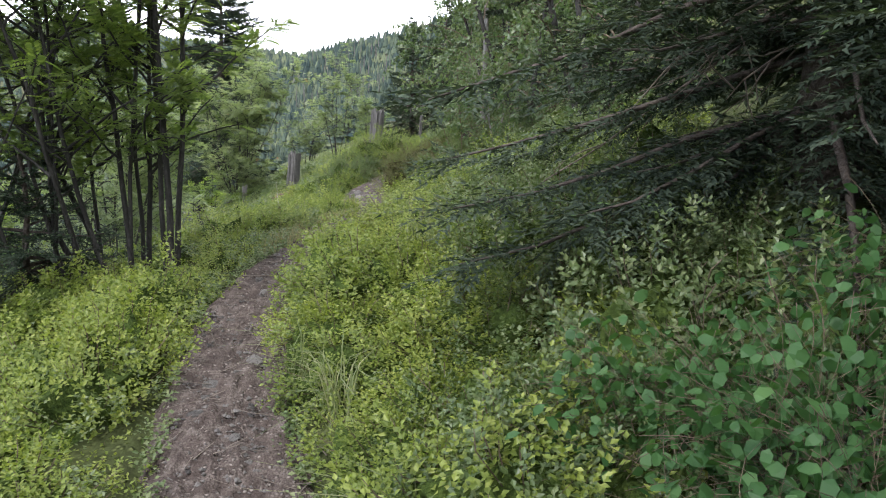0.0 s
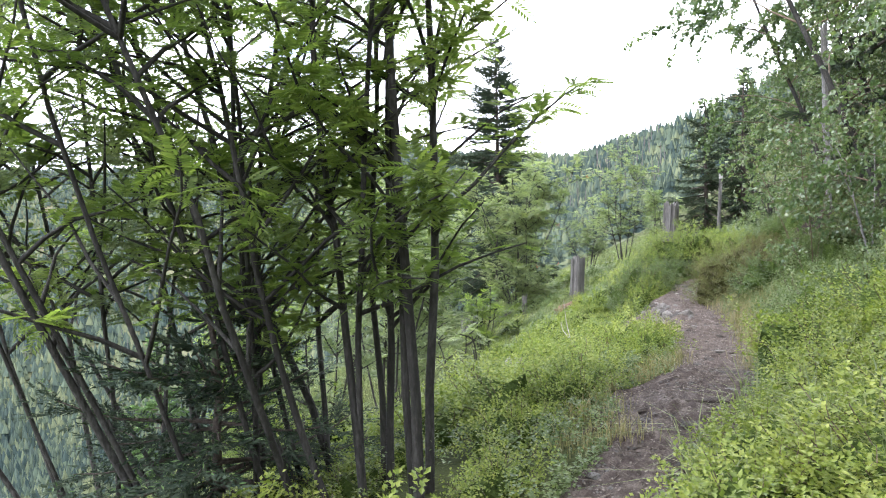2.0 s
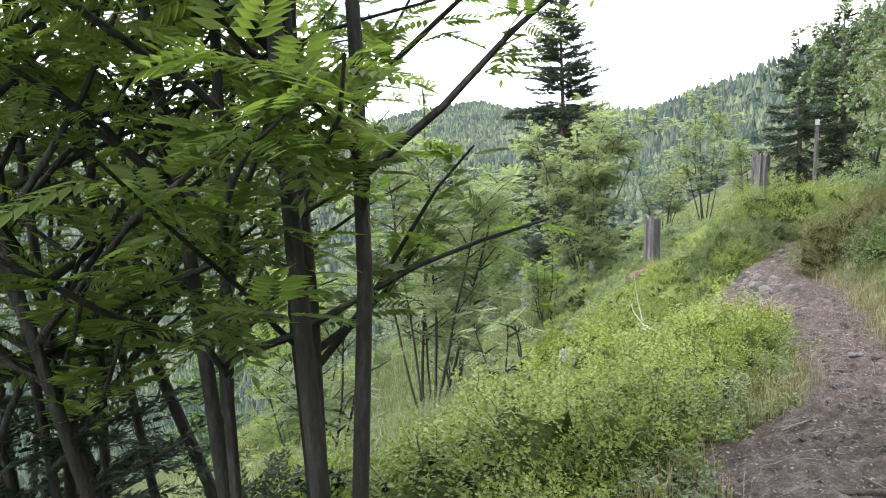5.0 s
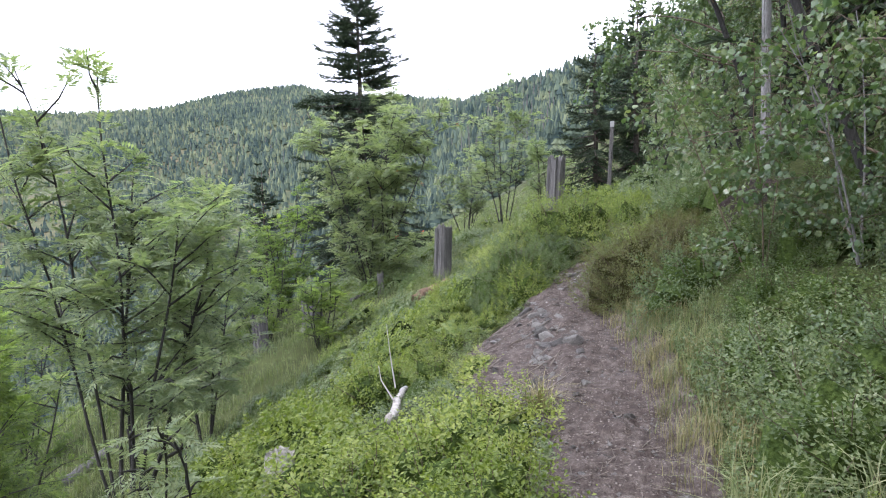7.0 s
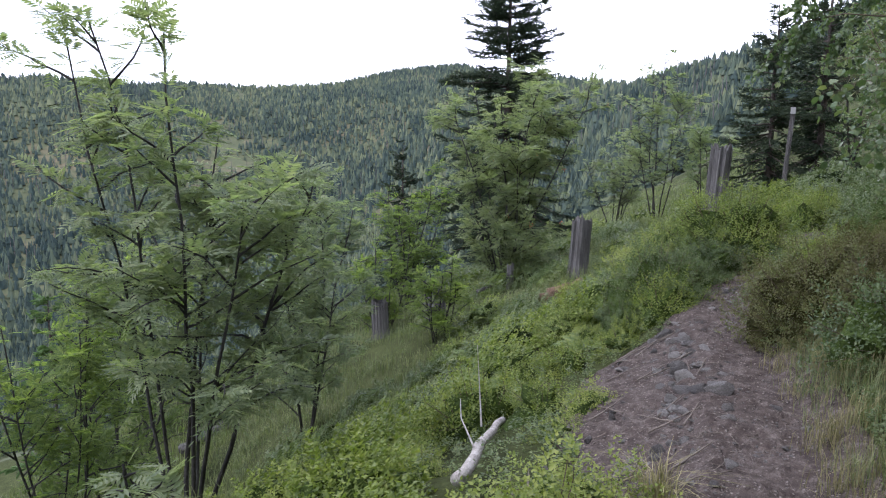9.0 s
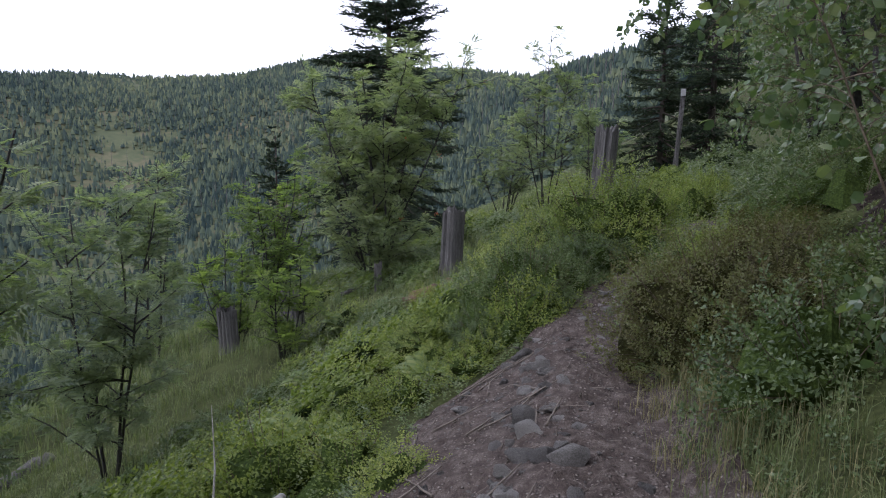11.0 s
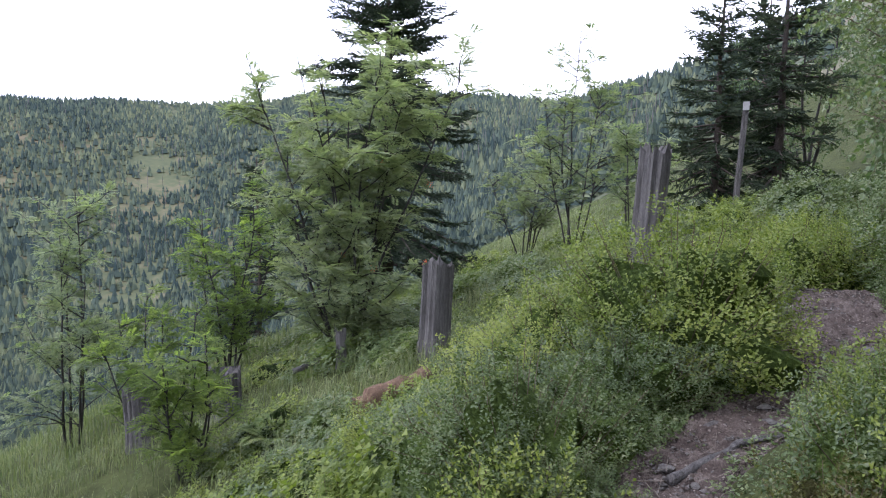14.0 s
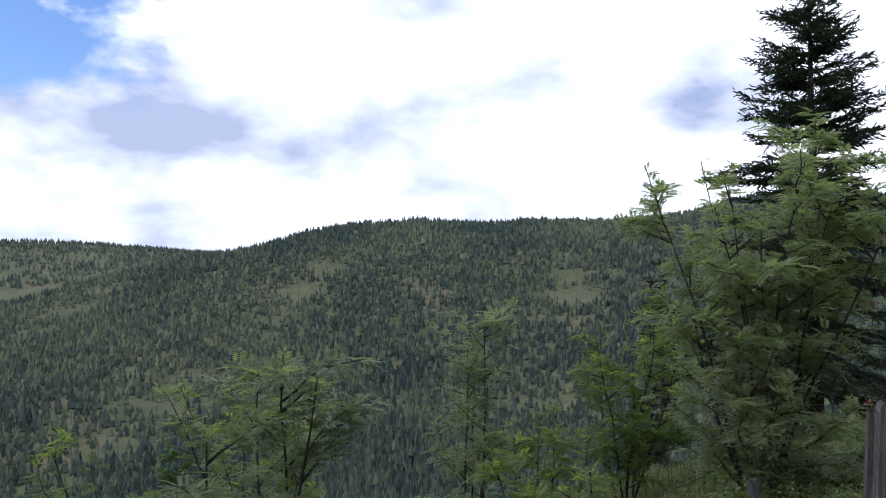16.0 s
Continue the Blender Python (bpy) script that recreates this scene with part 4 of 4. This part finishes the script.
def bilberry_mesh(seed, size=1.0, per=22, thin=False):
    """A low cushion: leafy sprigs stand out all over the dome of a solid core coloured dark for shade."""
    r = np.random.default_rng(seed)
    n = int((90 if thin else 176 if size < 1.5 else 290) * size ** 1.75)
    per = 22 if thin else 21 if size < 1.5 else 25
    wave = r.uniform(0, 6, 4)

    def swell(a, up):
        return 1 + .14 * np.sin(a * 2 + wave[0]) + .13 * np.sin(a * 5 + wave[1] + up * 4) + .1 * np.sin(a * 3 + up * 9 + wave[2])
    k = np.arange(n) + .5
    a, up = k * 2.39996 + r.normal(0, .12, n), np.clip(k / n + r.normal(0, .03, n), .02, 1)
    flat = np.sqrt(1 - np.minimum(up, .999) ** 2)
    d = np.stack([np.cos(a) * flat, np.sin(a) * flat, up], 1)
    reach = swell(a, up) * r.uniform(.82, 1.16, n)
    tip = d * np.array([.35, .35, .36]) * size * reach[:, None] + np.array([0, 0, .02])
    axis = unit(d * .5 + np.array([0, 0, .6]) + r.normal(0, .2, (n, 3)))
    # leaves in a spiral up each sprig, smaller and steeper towards its tip
    f = (np.arange(per) + .5) / per
    spin = np.arange(per) * 2.4 + r.uniform(0, 6, (n, 1))
    side = unit(np.cross(axis, np.array([.3, .2, 1.]) + r.normal(0, .3, (n, 3))))
    other = np.cross(axis, side)
    out = side[:, None] * np.cos(spin)[..., None] + other[:, None] * np.sin(spin)[..., None]
    p = tip[:, None] - axis[:, None] * (.13 * (1 - f))[None, :, None] * r.uniform(.7, 1.2, (n, 1, 1)) + out * .012 * (1.4 - f)[None, :, None] + r.normal(0, .008, (n, per, 3))
    lean = out * (1.1 - .5 * f)[None, :, None] + axis[:, None] * .55 + r.normal(0, .25, (n, per, 3))
    nrm = axis[:, None] - out * .45 + np.array([0, 0, .5]) + r.normal(0, .3, (n, per, 3))
    L = (r.uniform(.017, .027, (n, per)) * (1.15 - .35 * f) * (.95 if size > 1.5 else 1)).ravel()
    if thin:
        v, fc = blade_arrays(p.reshape(-1, 3), lean.reshape(-1, 3), nrm.reshape(-1, 3), L * 1.6, L * 1.1)
    else:
        v, fc = leaf_arrays(p.reshape(-1, 3), lean.reshape(-1, 3), nrm.reshape(-1, 3), L, L * .66)
    lines = [(np.stack([tip[q] * np.array([.5, .5, .3]), tip[q] - axis[q] * .06, tip[q]]), np.array([.0026, .002, .001])) for q in range(0, n, 4)]
    tv, tf = tubes(lines, 3)
    # a solid core; the shade between the leaves is put into its dark colour
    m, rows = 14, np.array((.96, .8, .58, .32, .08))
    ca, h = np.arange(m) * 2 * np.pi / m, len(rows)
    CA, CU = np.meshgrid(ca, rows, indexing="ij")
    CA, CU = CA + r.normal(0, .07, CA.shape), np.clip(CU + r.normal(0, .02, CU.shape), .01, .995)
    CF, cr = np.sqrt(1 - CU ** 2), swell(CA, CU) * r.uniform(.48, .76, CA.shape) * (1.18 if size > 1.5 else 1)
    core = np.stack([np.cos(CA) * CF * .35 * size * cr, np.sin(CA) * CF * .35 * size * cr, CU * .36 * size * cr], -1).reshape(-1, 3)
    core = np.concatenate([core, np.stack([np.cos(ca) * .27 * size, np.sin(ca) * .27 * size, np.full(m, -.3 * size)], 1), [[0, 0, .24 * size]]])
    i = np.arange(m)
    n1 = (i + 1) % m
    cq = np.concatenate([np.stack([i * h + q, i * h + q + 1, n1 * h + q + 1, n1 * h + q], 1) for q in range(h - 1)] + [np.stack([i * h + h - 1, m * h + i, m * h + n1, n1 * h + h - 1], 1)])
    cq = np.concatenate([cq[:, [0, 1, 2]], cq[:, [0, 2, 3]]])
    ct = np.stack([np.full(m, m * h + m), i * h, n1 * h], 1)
    return v, fc, tv, tf, core, cq, ct


def bilberry(seed, mat, size=1.0, thin=False):
    v, f, tv, tf, core, cq, ct = bilberry_mesh(seed, size, 22, thin)
    return mesh_of("foliage", v, [f], [mat]), mesh_of("stem_growth", tv, [tf], [TWIG]), mesh_of("inner_foliage", core, [cq, ct], [CORE_SHADE_RUST if mat == BILBERRY_RUST else CORE_SHADE])


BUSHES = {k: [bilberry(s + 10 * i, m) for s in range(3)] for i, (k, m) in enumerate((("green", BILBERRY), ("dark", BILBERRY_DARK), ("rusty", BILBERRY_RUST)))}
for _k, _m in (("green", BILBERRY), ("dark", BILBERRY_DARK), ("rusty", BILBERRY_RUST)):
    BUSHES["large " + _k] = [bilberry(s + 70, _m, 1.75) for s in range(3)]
WORDS = {"large green": "broad rounded green bilberry bush", "large dark": "broad rounded dark green bilberry bush", "large rusty": "broad rounded bilberry bush turning rusty brown", "green": "low bright green bilberry bush", "dark": "low dark green bilberry bush", "rusty": "low bilberry bush turning rusty brown"}


THICKET = {"thin green": [], "thin dark": []}


def bush(x, y, size=1.0, tall=1.0, tone="green", k=0):
    if tone in THICKET:
        THICKET[tone].append((x, y, size, tall, k))
        return None
    leaves, stems, inner = BUSHES[tone][k % 3]
    z = float(ground(x, y))
    sx = np.array([float(ground(x + .2, y) - ground(x - .2, y)), float(ground(x, y + .2) - ground(x, y - .2))]) / .4
    ob = anchor("bilberry_bush", x, y, z - .03, WORDS[tone], "bush", "bilberry bushes")
    ob.rotation_euler = (math.atan(sx[1]) * .8, -math.atan(sx[0]) * .8, k * 1.7)
    ob.rotation_mode = "XYZ"
    ob.scale = (size, size, size * tall)
    child("foliage", leaves, ob)
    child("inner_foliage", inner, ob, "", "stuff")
    child("stem_growth", stems, ob, "", "stuff")
    return ob


r = np.random.default_rng(5)
placed = []
while len(placed) < 196:
    y = r.uniform(1.3, 19)
    w, e = float(np.interp(y, PATH_Y, PATH_W)), float(np.interp(y, PATH_Y, PATH_E))
    if r.random() < .5:
        gap = r.random() ** 1.4 * 2.1
        x = w - float(bare(np.float64(y))) - (.3 if y < 6.5 else .34 if 15 < y < 18.6 else .2) - gap
        side = -1
    else:
        gap = r.random() ** 1.3 * 1.9
        x = e + (.45 if 3.9 < y < 6.5 else .36 if y < 6.5 else .26) + gap + float(np.interp(y, (8, 9.5, 12.5, 13.4), (0, .2, .22, 0)))
        side = 1
    if side < 0 and 15.4 < y < 19.6:
        continue
    room = .22 if y < 9 else .27
    if side < 0 and 10 < y < 12.7 and abs(x + 2.5 + .22 * (y - 10.5)) < .4:
        continue
    if any((x - a) ** 2 + (y - b) ** 2 < room * room for a, b in placed):
        if r.random() < .995:
            continue
    if side > 0 and (13.3 < y < 14.6 and x > -.25 or 14.6 < y < 18.4 and gap < .4 or y < 1.9 and x < .75):
        continue
    placed.append((x, y))
    k = len(placed)
    # bushes under the trees take the leaf coloured darker for shade
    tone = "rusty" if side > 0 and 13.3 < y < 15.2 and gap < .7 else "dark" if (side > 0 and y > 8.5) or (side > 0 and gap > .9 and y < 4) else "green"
    tall = 1.0 + .15 * (14.8 < y < 18.2 and side < 0) + .2 * (tone == "rusty") - .25 * (15.2 < y < 18.5 and side > 0)
    bush(x, y, r.uniform(.55, 1.25 if y < 6.5 else 1.4) * (1.1 if 15 < y < 18.2 else 1), tall * (.78 if y < 6.5 else .9) * r.uniform(.8, 1.2), ("thin " if gap > .95 and tone != "rusty" else "") + tone, k)

for k, (x, y, size, tall) in enumerate(((-.8, 13.4, .86, 1.12), (-.42, 13.15, .7, .9), (-.5, 13.85, .72, .95), (-.95, 14.0, .5, .9))):
    bush(x, y, size, tall, "large rusty", k)
for k, (x, y, size, tall) in enumerate(((-1.74, 16.7, 1.24, .95), (-2.45, 16.6, 1.0, .78), (-2.15, 17.45, .9, .66), (-1.5, 17.4, .58, .7), (-1.9, 16.05, .78, .8), (-2.75, 17.2, .85, .7), (-2.25, 15.3, .95, .95), (-2.02, 14.95, .46, .85), (-2.8, 15.7, .85, .7), (-2.5, 14.75, .6, .72), (-3.25, 16.4, .85, .62), (-3.2, 15.2, .75, .6))):
    bush(x, y, size, tall, "large dark" if k in (4, 6, 7, 8, 9) else "large green", k)
for k, (x, y, size) in enumerate(((-1.02, 14.75, .8), (-.75, 14.6, .8), (-.85, 14.95, .6), (-1.0, 15.05, .55), (-.92, 15.5, .65), (-.8, 15.25, .7), (-.72, 15.9, .6), (-.5, 16.4, .6))):
    bush(x, y, size, 1.0, "green" if k % 2 else "dark", k)
for k, (x, y) in enumerate(((-1.65, 6.9), (-1.8, 7.4), (-2.0, 6.7), (-1.6, 7.9), (-2.1, 7.9), (-2.4, 7.3), (-1.75, 8.5), (-2.3, 8.6), (-1.7, 3.4), (-1.75, 2.6), (-1.6, 1.9))):
    bush(x - .05, y, 1.0 + .15 * (k % 3), .72, "green", k)

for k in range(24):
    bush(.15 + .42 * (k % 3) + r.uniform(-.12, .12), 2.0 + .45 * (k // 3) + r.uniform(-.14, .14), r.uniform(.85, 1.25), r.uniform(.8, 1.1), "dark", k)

for k in range(22):
    y = 2.1 + .42 * (k // 2)
    bush(float(np.interp(y, PATH_Y, PATH_E)) + .4 + .36 * (k % 2) + r.uniform(-.06, .06), y + r.uniform(-.1, .1), r.uniform(.75, 1.0), r.uniform(.6, .85), "green", k)
for k in range(64):
    y = r.uniform(11.5, 21)
    bush(float(np.interp(y, PATH_Y, PATH_W)) - float(bare(np.float64(y))) - r.uniform(1.7, 4.6), y, r.uniform(.8, 1.3), r.uniform(.55, .85), "thin dark" if k % 3 else "thin green", k)
for k in range(16):
    bush(r.uniform(-3.4, -1.4), r.uniform(18.0, 20.4), r.uniform(.8, 1.3), r.uniform(.3, .5), "thin dark" if k % 2 else "thin green", k)
for k in range(30):
    y = r.uniform(9.2, 12.8)
    x = -2.15 - r.uniform(0, 1.7)
    if abs(x + 2.5 + .22 * (y - 10.5)) > .3 and abs(y - 10) + abs(x + 3.1) > .4:
        bush(x, y, r.uniform(.55, .9), r.uniform(.55, .85), "green", k)
for k in range(26):
    bush(r.uniform(-.25, 1.0), r.uniform(14.15, 15.5), r.uniform(.7, 1.1), r.uniform(.7, 1.0), "dark", k)
for k in range(70):
    y = r.uniform(18, 31)
    x = float(np.interp(y, PATH_Y, PATH_W)) - r.uniform(.6, 7)
    if x < -3.1 or y > 22.5:
        bush(x, y, r.uniform(.9, 1.9), r.uniform(.4, .7), "thin dark" if k % 3 else "thin green", k)
for k in range(26):
    y = r.uniform(10.9, 13.1)
    bush(r.uniform(.05, 1.3), y, r.uniform(.6, 1.1), r.uniform(.7, 1.0), "dark", k)
for k in range(44):
    y = r.uniform(18.2, 28)
    bush(r.uniform(-.4, 2.4) - .08 * (y - 18), y, r.uniform(1.0, 1.9), r.uniform(.6, .9), "thin dark", k)
for k in range(18):
    bush(-1.3 + .38 * (k % 6) + r.uniform(-.15, .15), 19.0 + .8 * (k // 6) + r.uniform(-.25, .25), r.uniform(.9, 1.3), r.uniform(.8, 1.1), "dark" if k % 6 > 2 else "green", k)


def thicket(tone, mat):
    """The straggling bushes further off, grown into one another."""
    kinds = [bilberry_mesh(40 + q, 1.0, 22, True) for q in range(3)]
    V, F, start, CV, CF, at = [], [], 0, [], [], 0
    for x, y, size, tall, k in THICKET[tone]:
        v, f, _, _, core, cq, ct = kinds[k % 3]
        c, sn = math.cos(k * 1.7), math.sin(k * 1.7)
        for src, dst in ((v, V), (core, CV)):
            px, py = (src[:, 0] * c - src[:, 1] * sn) * size + x, (src[:, 0] * sn + src[:, 1] * c) * size + y
            dst.append(np.stack([px, py, ground(px, py) - .03 + src[:, 2] * size * tall], 1))
        F.append(f + start)
        CF += [cq + at, ct + at]
        start, at = start + len(v), at + len(core)
    return mesh_of("bilberry_thicket", np.concatenate(V + CV), [np.concatenate(F), np.concatenate(CF) + start], [mat, CORE_SHADE], np.concatenate([np.zeros(sum(len(f) for f in F), int), np.ones(sum(len(f) for f in CF), int)]))


for _t, _m, _l in (("thin green", BILBERRY, "straggling green bilberry thicket on the slope"), ("thin dark", BILBERRY_DARK, "straggling dark green bilberry thicket on the slope")):
    tagged(new("bilberry_thicket", thicket(_t, _m)), _l, "bushes", kind="stuff")


# ---- grass, ferns ----
def blades(name, x, y, tall, width, mat, lean=.5):
    n = len(x)
    z = ground(x, y)
    base = np.stack([x, y, z - .01], 1)
    a = rng.uniform(0, 2 * np.pi, n)
    h = tall * rng.uniform(.5, 1.15, n)
    d = np.stack([np.cos(a), np.sin(a), np.zeros(n)], 1)
    s = np.stack([-np.sin(a), np.cos(a), np.zeros(n)], 1) * width / 2
    bend = rng.uniform(.1, 1, n)[:, None] * lean
    up = np.array([0, 0, 1.])
    m = base + up * h[:, None] * .6 + d * h[:, None] * bend * .3
    t = base + up * h[:, None] * (1 - .35 * bend) + d * h[:, None] * bend
    v = np.stack([base - s, base + s, m + s * .8, m - s * .8, t], 1).reshape(-1, 3)
    i = np.arange(n)[:, None] * 5
    return mesh_of(name, v, [i + np.array([[0, 1, 2, 3]]), i + np.array([[3, 2, 4]])], [mat])


def scatter(n, y0, y1, d0, d1, side, clump=.0):
    y = rng.uniform(y0, y1, n)
    d = rng.uniform(d0, d1, n)
    if clump:
        c = rng.integers(0, max(1, n // 30), n)
        y, d = y[c] + rng.normal(0, clump, n), d[c] + rng.normal(0, clump, n)
    x = np.interp(y, PATH_Y, PATH_W) - bare(y) - d if side < 0 else np.interp(y, PATH_Y, PATH_E) + d
    return x, y


tagged(new("slope_grass", blades("slope_grass", *scatter(32000, 7.0, 26, 1.9, 9, -1, .12), .25, .0065, GRASS, .95)), "long green grass on the falling slope", "grass", kind="stuff")
tagged(new("lower_grass", blades("lower_grass", *scatter(15000, 8, 30, 8, 18, -1), .4, .014, GRASS)), "tall green grass lower on the slope", "grass", kind="stuff")
tagged(new("dry_grass", blades("dry_grass", *scatter(3600, 7.2, 13.2, -.03, .5, 1, .05), .2, .0028, STRAW, .7)), "dry straw-coloured grass along the path", "grass", kind="stuff")
tagged(new("edge_grass", blades("edge_grass", *scatter(1500, 1.2, 9.5, .1, 1.1, 1, .03), .36, .0055, GRASS, 1.5)), "green grass tufts in the bilberries", "grass", kind="stuff")
tagged(new("bank_grass", blades("bank_grass", *scatter(3600, 7.6, 13.2, .05, .6, 1, .06), .17, .0035, GRASS, .8)), "green grass mixed with dry stalks along the path", "grass", kind="stuff")
tagged(new("dry_tuft", blades("dry_tuft", -1.48 + rng.normal(0, .035, 130), 10.35 + rng.normal(0, .035, 130), .3, .005, STRAW, 1.5)), "tuft of dead straw-coloured grass on the rubble", "grass tuft", kind="stuff")
tagged(new("edge_grass", blades("edge_grass", *scatter(1500, 5.5, 9, -.05, .3, -1, .04), .16, .003, STRAW, .7)), "thin dry grass along the path's edge", "grass", kind="stuff")
tagged(new("hill_grass", blades("hill_grass", *scatter(9000, 18, 32, 1.8, 9, -1, .15), .24, .008, GRASS, .9)), "pale green grass around the stumps", "grass", kind="stuff")
tagged(new("upper_grass", blades("upper_grass", *scatter(15000, 24, 48, 2.5, 15, -1, .2), .3, .016, GRASS, .9)), "green grass on the slope further up", "grass", kind="stuff")


def undergrowth():
    """The thin carpet of bilberry leaves between and behind the bushes."""
    n = 4600
    y = rng.uniform(.2, 25, n)
    side = rng.random(n) < .5
    d = rng.random(n) ** 2.3 * np.where(side & (y > 14), 5.5, 3.2) + .03
    x = np.where(side, np.interp(y, PATH_Y, PATH_W) - bare(y) - d, np.interp(y, PATH_Y, PATH_E) + d + np.interp(y, (8, 9.5, 12.5, 13.4), (0, .2, .22, 0)))
    lump = .5 + .5 * np.sin(x * 3.1 + 1) * np.sin(y * 2.7)
    tall = (.07 + .16 * lump) * np.clip(d * 6, .35, 1) * rng.uniform(.7, 1.2, n)
    (v, f), _ = sprigs(rng, np.stack([x, y, ground(x, y)], 1), tall, 26, .5)
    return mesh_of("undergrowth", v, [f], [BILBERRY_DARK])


tagged(new("undergrowth", undergrowth()), "carpet of small green leaves over the slope", "undergrowth", kind="stuff")


def fern(x, y, size, seed):
    r = np.random.default_rng(seed)
    ob = anchor("fern", x, y, float(ground(x, y)) - .02, "light green fern with arching fronds", "fern", "ferns beside the path")
    for k in range(8):
        a = k * .785 + r.uniform(-.2, .2)
        line = limb(r, (0, 0, 0), (np.cos(a) * .7, np.sin(a) * .7, 1), size * r.uniform(.8, 1.1), .04, 12, 1.5)
        t = unit(np.gradient(line, axis=0))
        side = unit(np.cross(t, np.array([0, 0, 1.])))
        f = np.linspace(0, 1, 12)
        P, A, N, L = [], [], [], []
        for s in (-1, 1):
            for q in (0, .5):
                p = line[2:-1] + (line[3:] - line[2:-1]) * q
                P.append(p)
                A.append(side[2:-1] * s + t[2:-1] * .45)
                N.append(np.cross(side, t)[2:-1])
                L.append(size * .3 * np.sin(np.pi * (f[2:-1] * .85 + .15)) + .02)
        L = np.concatenate(L)
        v, fc = leaf_arrays(np.concatenate(P), np.concatenate(A), np.concatenate(N), L, L * .2, .05)
        tv, tf = tubes([(line, np.linspace(.004, .001, 12))], 3)
        child("frond", mesh_of("frond", np.concatenate([v, tv]), [fc, tf + len(v)], [FERN]), ob)
    return ob


for k, (x, y, s) in enumerate(((-3.45, 13.5, .5), (-3.8, 13.9, .4), (-3.2, 13.1, .35), (-.3, 13.35, .3), (-.15, 13.0, .32), (-.2, 14.7, .3), (-4.6, 15.6, .4), (-2.9, 14.4, .35), (-5.2, 17.6, .4), (-2.2, 2.8, .4), (-3.0, 7.6, .35))):
    fern(x, y, s, 60 + k)


# ---- the wooded slopes beyond ----
def conifers(name, n, r0, r1, a0, a1, tall0, tall1, seed, open_ground=.36, tiers=2):
    r = np.random.default_rng(seed)
    rad = np.sqrt(r.uniform(r0 * r0, r1 * r1, n))
    ang = np.radians(r.uniform(a0, a1, n))
    x, y = CENTRE[0] - rad * np.sin(ang), CENTRE[1] + rad * np.cos(ang)
    patch = .5 + .25 * np.sin(x * .019 + 2) * np.cos(y * .023) + .2 * np.sin(x * .05 + y * .04) + .12 * np.sin(y * .11 - x * .09)
    keep = patch + r.uniform(-.15, .15, n) > open_ground
    rc = np.interp(np.degrees(ang), HEADING, CREST_R)
    keep &= (rad < rc * 1.06) | (rad > 1500)
    x, y, patch = x[keep], y[keep], patch[keep]
    n = len(x)
    h = (tall0 + (tall1 - tall0) * r.random(n) ** 1.7) * (.75 + .5 * patch)
    w = h * r.uniform(.2, .34, n)
    z = ground(x, y)
    sides = 5 if tiers < 4 else 12
    vs = []
    for k in range(tiers):
        b, q = .05 + .85 * k / tiers, (1 - k / (tiers + .35)) ** .9
        top = 1.0 if k == tiers - 1 else min(1.0, b + 1.5 / tiers)
        a = np.arange(sides) * 2 * np.pi / sides + r.uniform(0, 6, (n, 1))
        rr = w[:, None] * q * r.uniform(.55, 1.25, (n, sides)) * (np.where(np.arange(sides) % 2, .5, 1.2) if tiers > 3 else 1)
        low = h[:, None] * (b + r.uniform(-.4, .4, (n, sides)) / tiers * .3)
        ring = np.stack([x[:, None] + np.cos(a) * rr, y[:, None] + np.sin(a) * rr, z[:, None] + low], -1)
        tip = np.stack([x, y, z + h * top], -1)[:, None]
        vs.append(np.concatenate([ring, tip], 1))
    v = np.stack(vs, 1).reshape(-1, 3)
    j = np.arange(sides)
    tri = np.stack([j, (j + 1) % sides, np.full(sides, sides)], 1)
    tri = np.concatenate([tri + (sides + 1) * k for k in range(tiers)])
    f = (np.arange(n)[:, None, None] * (sides + 1) * tiers + tri[None]).reshape(-1, 3)
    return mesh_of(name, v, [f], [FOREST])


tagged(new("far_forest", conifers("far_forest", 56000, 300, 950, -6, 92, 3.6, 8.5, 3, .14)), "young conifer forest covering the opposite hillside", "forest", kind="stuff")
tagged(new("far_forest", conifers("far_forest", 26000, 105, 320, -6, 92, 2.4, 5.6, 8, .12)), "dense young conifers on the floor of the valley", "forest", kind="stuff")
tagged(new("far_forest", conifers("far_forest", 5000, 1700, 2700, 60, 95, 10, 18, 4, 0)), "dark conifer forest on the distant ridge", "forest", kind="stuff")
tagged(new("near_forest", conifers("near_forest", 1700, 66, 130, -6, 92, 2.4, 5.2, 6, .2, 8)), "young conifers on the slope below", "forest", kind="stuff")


def snags():
    r = np.random.default_rng(9)
    lines = []
    for k in range(900):
        a, f = np.radians(r.uniform(5, 92)), r.uniform(.45, 1.0)
        rad = f * float(np.interp(np.degrees(a), HEADING, CREST_R))
        x, y = CENTRE[0] - rad * np.sin(a), CENTRE[1] + rad * np.cos(a)
        z, h = float(ground(x, y)), r.uniform(7, 13)
        lines.append((np.array([(x, y, z), (x, y, z + h * .6), (x + r.normal(0, .15), y, z + h)]), np.array([.2, .15, .04])))
    return tube_mesh("dead_trees", lines, GREY_WOOD, 4)


tagged(new("dead_trees", snags()), "bare grey dead trees on the far hillside", "dead trees", kind="stuff")
